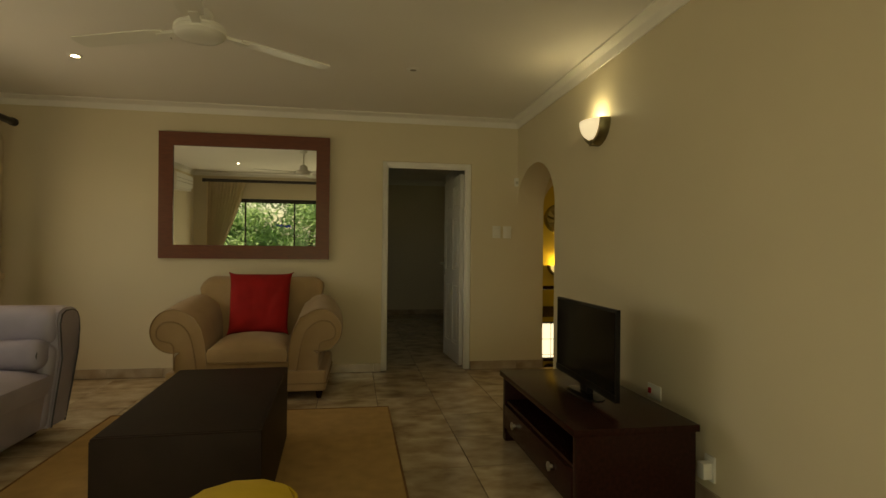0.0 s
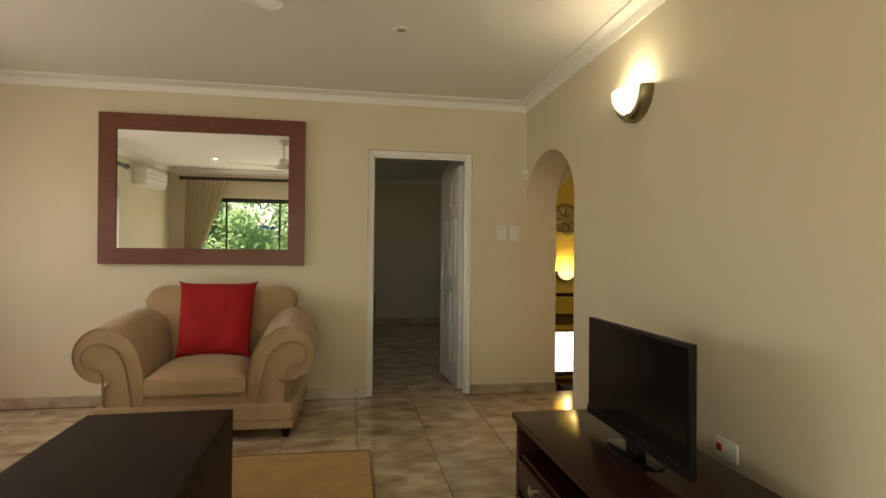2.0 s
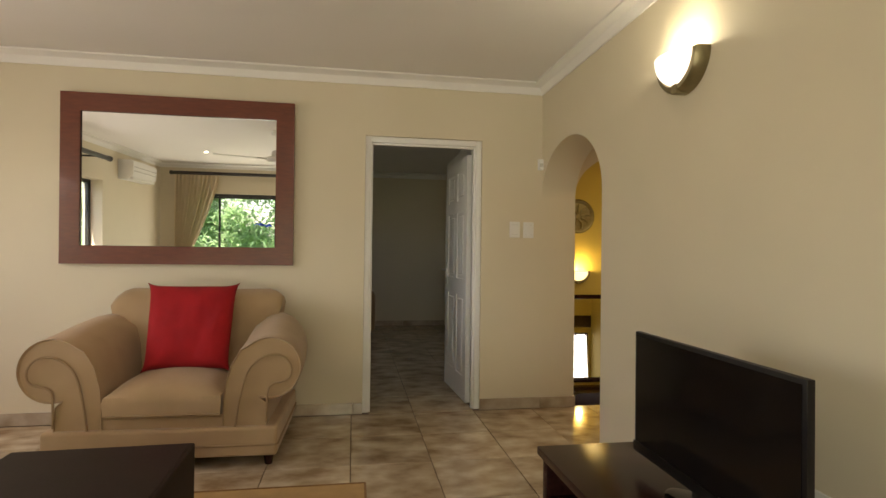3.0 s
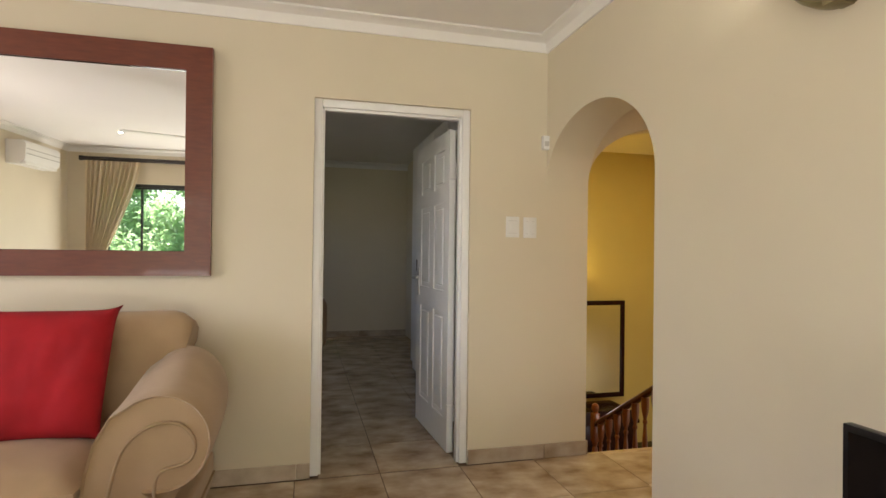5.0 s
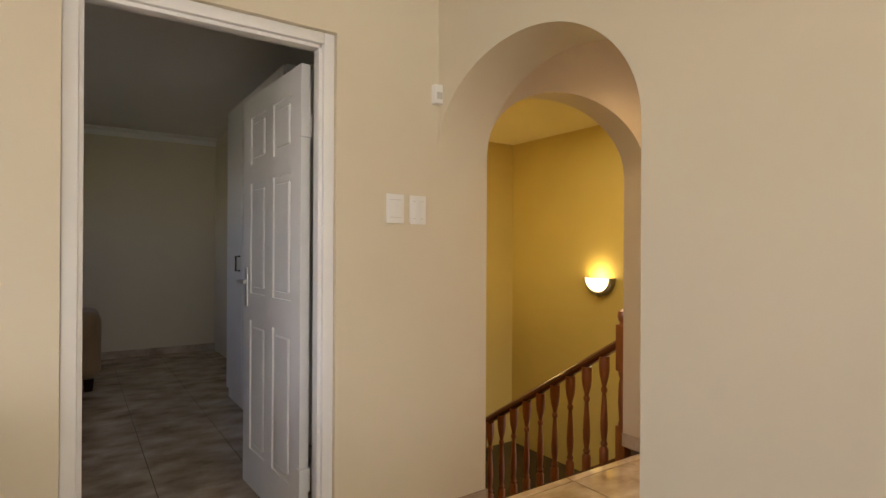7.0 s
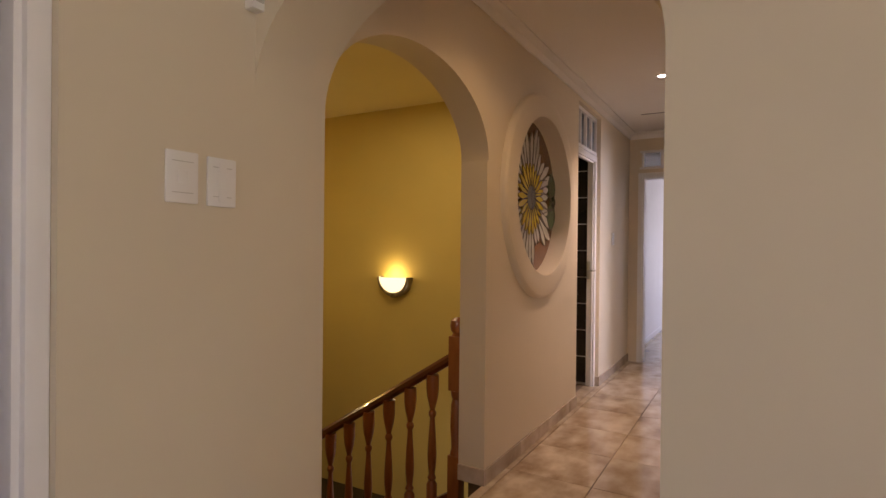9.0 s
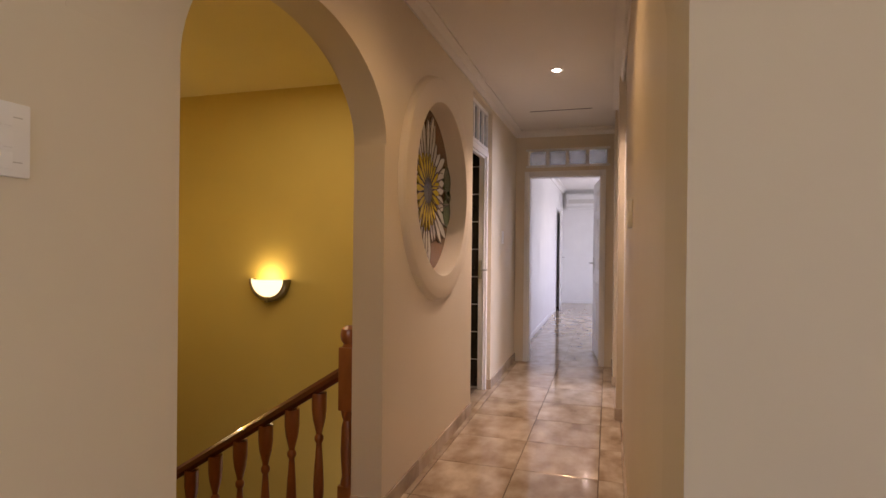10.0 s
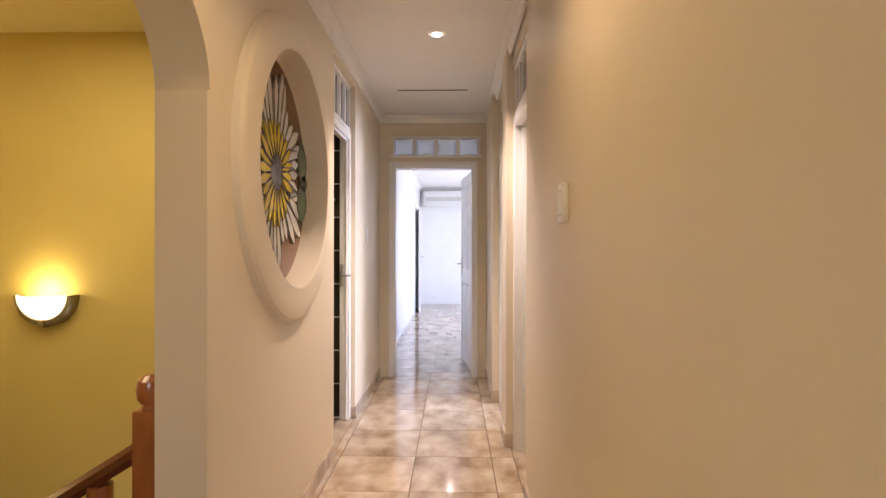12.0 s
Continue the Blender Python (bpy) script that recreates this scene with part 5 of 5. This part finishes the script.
part("background_glass", bm, G_BROWN, t, "amber brown glass behind the flower")


def petal(r0, r1, a, half, y, mat, tip=0.35, bend=0.0, name="petal"):
    bm = bmesh.new()
    left, right = [], []
    n = 6
    for i in range(n + 1):
        f = i / n
        r = r0 + (r1 - r0) * f
        w = half * (0.55 + 0.45 * math.sin(min(1, f * 1.35) * math.pi / 2)) if f < 1 - tip else half * max(0.05, ((1 - f) / tip)) ** 0.6
        c = a + bend * f * f
        left.append((r * math.cos(c + w), r * math.sin(c + w)))
        right.append((r * math.cos(c - w), r * math.sin(c - w)))
    out = left + right[::-1]
    prism(bm, out, y - 0.003, y + 0.003, "y")
    p = part(name, bm, mat, t)
    bm = bmesh.new()
    tube(bm, [(u, y - 0.003, z) for u, z in out], 0.0021, 5, closed=True)
    part("lead_came", bm, M_LEAD, p)


rnd = random.Random(7)
NP = 34
for k in range(NP):
    a = 2 * math.pi * (k + 0.5) / NP + rnd.uniform(-0.03, 0.03)
    if -0.42 < math.atan2(math.sin(a), math.cos(a)) < 0.42 or 0.75 < a < 1.15 or 4.9 < a < 5.25:
        petal(0.19, rnd.uniform(0.33, 0.37), a, math.pi / NP * 0.97, 0.004, G_WHITE, bend=rnd.uniform(-0.05, 0.05))
        continue
    petal(0.19, rnd.uniform(0.42, 0.485), a, math.pi / NP * 0.97, 0.004, G_WHITE, bend=rnd.uniform(-0.05, 0.05))
for a, r0, r1, h in ((-0.25, 0.35, 0.495, 0.24), (0.24, 0.36, 0.495, 0.24), (0.0, 0.38, 0.49, 0.10)):
    petal(r0, r1, a, h, 0.0, G_GREEN, name="leaf")
for k in range(22):
    a = 2 * math.pi * k / 22
    petal(0.075, rnd.uniform(0.205, 0.25), a, math.pi / 22 * 0.97, -0.003, G_YELLOW, tip=0.5)
bm = bmesh.new()
lathe(bm, [(0.08, -0.004), (0.08, 0.004), (0.04, 0.010)], steps=18, m=pose(0, -0.003, 0, 90, 0, 0))
part("flower_eye", bm, G_EYE, t, "smoky olive glass eye of the flower")
for pts in (((-0.16, 0.06), (0.05, 0.0), (0.30, -0.06), (0.44, -0.05)), ((0.07, 0.03), (0.22, 0.05), (0.33, 0.03), (0.43, -0.03)), ((0.06, 0.06), (0.16, 0.13), (0.28, 0.14)), ((0.06, -0.05), (0.18, -0.10), (0.33, -0.07), (0.44, -0.05)), ((0.1, -0.1), (0.26, -0.18), (0.38, -0.2))):
    bm = bmesh.new()
    tube(bm, [(u, -0.009, z) for u, z in pts], 0.0035, 6)
    part("lead_came", bm, M_LEAD, t)

# ceiling hatch joint
t = thing("ceiling_hatch", (5.95, 4.67, CEIL_HALL), "ceiling trapdoor with a dark open joint", "hatch")
t["kind"] = "structure"
boxes("joint", [((-0.006, -0.28, -0.003), (0.006, 0.28, 0.004))], M_BLACK, t)
boxes("panel", [((0.006, -0.28, -0.002), (0.60, 0.28, 0.004))], M_CEIL, t)

# bathroom: black tiles with pale joints, and the half open leaf's edge
t = thing("bathroom_partition", (0, 0, 0), "black tiled bathroom partition with pale joints", "partition")
t["kind"] = "structure"
for k in range(9):
    boxes("tile", [((5.500, YN2 - 0.04, 0.02 + 0.24 * k), (5.58, 6.6, 0.252 + 0.24 * k))], M_BATH, t)
boxes("core", [((5.504, YN2 - 0.04, 0), (5.58, 6.6, 2.05))], M_LINE, t)
t = thing("door_latch", (5.467, YN2 - 0.065, 1.04), "steel latch plate and lever on the bathroom door frame", "latch")
bm = bmesh.new()
tube(bm, [(0.0, 0.0, 0.0), (-0.035, 0.0, 0.0), (-0.04, -0.03, 0.0), (-0.04, -0.07, 0.0)], 0.008, 8)
part("lever", bm, M_STEEL, t, smooth=True)
boxes("plate", [((-0.009, -0.016, -0.08), (0.0, 0.016, 0.08))], M_STEEL, t, 0.002)

# ---- end room ----
t = thing("air_conditioner", (XR, 4.50, 2.13), "white wall mounted air conditioner in the end room", "air conditioner")
bm = bmesh.new()
prism(bm, [(0.0, 0.0), (-0.13, 0.0), (-0.20, 0.06), (-0.21, 0.28), (-0.18, 0.33), (0.0, 0.33)], -0.65, 0.65, "y")
part("casing", bm, M_PLASTIC, t, smooth=True, angle=50)
boxes("intake_grille", [((-0.214, -0.6, 0.11), (-0.2, 0.6, 0.2))], M_BULBOFF, t)
boxes("flap", [((-0.19, -0.6, -0.004), (-0.135, 0.6, 0.03))], M_PLASTIC, t, 0.004)
t = door_frame("door_6", 11.85, 12.65, 2.05, YE, YE + 0.2, "y", 0.012, 0.05)
panel_door("far_room_door", (12.595, YE - 0.022, 0), 186, 0.72, 1.98, "white panel door ajar at the end of the bright room")
t = thing("window_4", (0, 0, 0), "white framed window of the bright end room", "window")
t["kind"] = "structure"
bm = bmesh.new()
frame_boxes(bm, 9.4, 12.6, 0.55, 2.2, 0.05, 2.15, 2.2)
for x in (10.2, 11.0, 11.8):
    box(bm, (x - 0.02, 2.155, 0.6), (x + 0.02, 2.195, 2.15))
part("frame", bm, M_WHITE, t)

# ---- garden ----


def foliage(name, boxes_list, count, seed, label):
    """Many small bent leaves in loose clumps."""
    r = random.Random(seed)
    clumps = []
    for lo, hi in boxes_list:
        for _ in range(150):
            clumps.append((Vector([r.uniform(a, b) for a, b in zip(lo, hi)]), r.uniform(0.25, 0.6)))
    verts, faces = [], []
    for _ in range(count):
        c, rad = r.choice(clumps)
        p = c + Vector((r.gauss(0, 1), r.gauss(0, 1), r.gauss(0, 0.8))) * rad * 0.6
        d = Vector((r.gauss(0, 1), r.gauss(0, 1), r.gauss(-0.3, 0.6))).normalized()
        side = d.cross(Vector((r.gauss(0, 0.4), r.gauss(0, 0.4), 1))).normalized()
        ln, w = r.uniform(0.12, 0.26), r.uniform(0.022, 0.045)
        up = side.cross(d) * 0.02
        k = len(verts)
        verts += [p, p + d * ln * 0.45 + side * w + up, p + d * ln, p + d * ln * 0.45 - side * w + up]
        faces.append((k, k + 1, k + 2, k + 3))
    me = bpy.data.meshes.new(name)
    me.from_pydata([tuple(v) for v in verts], [], faces)
    me.materials.append(M_LEAF)
    return tagged(new(name, me), label, "foliage", "", "stuff")


foliage("garden_foliage", [((-6.5, -6.5, -1.5), (3.0, -4.2, 3.8)), ((-9.0, -9.5, -1.5), (4.0, -7.0, 6.0))], 95000, 3, "dense bright green garden shrubs outside the sliding doors")
foliage("garden_foliage_west", [((-8.5, -1.0, -1.5), (-6.2, 6.0, 1.6))], 22000, 4, "bright green shrubs outside the side window")
for k, (x, y) in enumerate(((-4.0, -5.6), (-1.2, -5.9), (1.4, -5.4), (-7.4, 2.5))):
    bm = bmesh.new()
    tube(bm, [(x, y, -2.95), (x + 0.1, y, -1.0), (x - 0.1, y + 0.1, 1.0), (x + 0.2, y, 3.0)], 0.07, 8)
    tagged(part("shrub_stem", bm, M_BARK, None, smooth=True), "brown woody stem among the garden leaves", "stem", "shrub stems")

# ---- skirting and floor tiles ----


def skirting(name, a, b, into, h=0.085, piece=0.485, mat=None, label="beige tile skirting along the wall"):
    """Tile skirting from a to b along a wall; into points to the room."""
    a, b, into = Vector(a), Vector(b), Vector(into)
    d = b - a
    n = max(1, math.ceil(d.length / piece - 0.05))
    t = thing(name, (0, 0, 0), label, "skirting")
    t["kind"] = "structure"
    for k in range(n):
        p = a + d.normalized() * piece * k
        q = a + d.normalized() * min(d.length, piece * (k + 1) - 0.003)
        pts = [p, q, p + into * 0.011, q + into * 0.011]
        lo = (min(v.x for v in pts), min(v.y for v in pts), 0.001)
        hi = (max(v.x for v in pts), max(v.y for v in pts), h)
        c = Vector([(u + w) / 2 for u, w in zip(lo, hi)])
        bm = bmesh.new()
        box(bm, Vector(lo) - c, Vector(hi) - c, 0.002, segments=1)
        part("skirting_tile", bm, mat or M_SKIRT, t).location = c


skirting("baseboard", (XW, YN), (DX0, YN), (0, -1))
skirting("baseboard", (DX1, YN), (XE2, YN), (0, -1))
skirting("baseboard", (XE2, YN - 0.01), (XE2, YN2), (1, 0))
skirting("baseboard", (XE, YS), (XE, YC), (-1, 0))
skirting("baseboard", (XE, YC), (XE2, YC), (0, 1))
skirting("baseboard", (XE2, YCS), (SD[0], YCS), (0, 1))
skirting("baseboard", (XA, YH), (XOV, YH), (0, -1))
skirting("baseboard", (XA, YN), (XA, YN2), (-1, 0))
skirting("baseboard", (5.52, YR), (XEND, YR), (0, -1))
skirting("baseboard", (5.52, YR + 0.034), (5.52, YR - 0.011), (-1, 0))
skirting("baseboard", (SD[1], YCS + 0.03), (SD[2], YCS + 0.03), (0, 1))
skirting("baseboard", (SD[3], YCS + 0.045), (XEND, YCS + 0.045), (0, 1))
skirting("baseboard", (SD[1], YCS - 0.012), (SD[1], YCS + 0.041), (-1, 0))
skirting("baseboard", (SD[3], YCS - 0.012), (SD[3], YCS + 0.056), (-1, 0))
skirting("baseboard", (-2.4, 10.2), (1.70, 10.2), (0, -1))
skirting("baseboard", (XR, YRS), (XR, YE), (-1, 0), 0.07, 0.485, M_WHITE, "pale low skirting in the bright end room")
skirting("baseboard", (XEND + 0.2, YE), (11.85, YE), (0, -1), 0.07, 0.485, M_WHITE, "pale low skirting in the bright end room")

PX, OX, GAP = 0.4645, 0.165, 0.005
LIVING, HALL = (4.695, 0.488), (4.722, 0.4465)     # a joint and the pitch across the two floors
tile_floor = thing("floor_tiles", (0, 0, 0), "glossy mottled beige ceramic floor tiles with dark joints", "floor")
tile_floor["kind"] = "structure"
tile_shapes = {}


def tile_mesh(w, d):
    key = (round(w, 3), round(d, 3))
    if key not in tile_shapes:
        bm = bmesh.new()
        w, d = key
        vs = box(bm, (-w / 2, -d / 2, -0.006), (w / 2, d / 2, 0.0))
        top = [e for e in bm.edges if all(v.co.z > -0.001 for v in e.verts)]
        bmesh.ops.bevel(bm, geom=top, offset=0.0015, segments=1, affect="EDGES")
        me = bpy.data.meshes.new("floor_tile")
        bm.to_mesh(me)
        bm.free()
        me.materials.append(M_TILE)
        tile_shapes[key] = me
    return tile_shapes[key]


def lay(x0, x1, y0, y1, joined=None, rows=LIVING):
    OY, PY = rows
    i0, i1 = math.floor((x0 - OX) / PX), math.ceil((x1 - OX) / PX)
    j0, j1 = math.floor((y0 - OY) / PY), math.ceil((y1 - OY) / PY)
    for i in range(i0, i1):
        for j in range(j0, j1):
            a, b = max(x0, OX + i * PX), min(x1, OX + (i + 1) * PX)
            c, d = max(y0, OY + j * PY), min(y1, OY + (j + 1) * PY)
            if b - a < 0.02 or d - c < 0.02:
                continue
            if joined is not None:
                box(joined, (a + GAP / 2, c + GAP / 2, -0.006), (b - GAP / 2, d - GAP / 2, 0.0))
                continue
            ob = new("floor_tile", tile_mesh(b - a - GAP, d - c - GAP))
            ob.parent = tile_floor
            ob.location = ((a + b) / 2, (c + d) / 2, 0)


XJ = OX + 3 * PX                      # last whole column of the living room
lay(XW, XJ, YS, YN)
lay(XJ, XE, YS, LIVING[0] - 2 * LIVING[1])
XT = OX + 4 * PX                      # joint where the corridor floor begins
lay(XJ, XT, LIVING[0] - 2 * LIVING[1], YN + 0.022)
lay(XT, XEND, YC, YN + 0.022, rows=HALL)
lay(XA, XEND, YN + 0.022, YR + 0.12, rows=HALL)
lay(DX0 + 0.045, DX1 - 0.045, YN, YN2 + 0.3)
lay(SD[0], SD[3], 3.92, YC, rows=HALL)
lay(XEND, XEND + 0.2, EY0, EY1, rows=HALL)
far = bmesh.new()
lay(-2.4, 1.70, YN2 + 0.3, 10.2, far)
lay(XEND + 0.2, XR, YRS, YE, far)
lay(5.4, 6.6, 1.1, 3.92, far)
tagged(part("far_floor_tiles", far, M_TILE), "glossy beige floor tiles of the further rooms", "floor", "", "stuff")
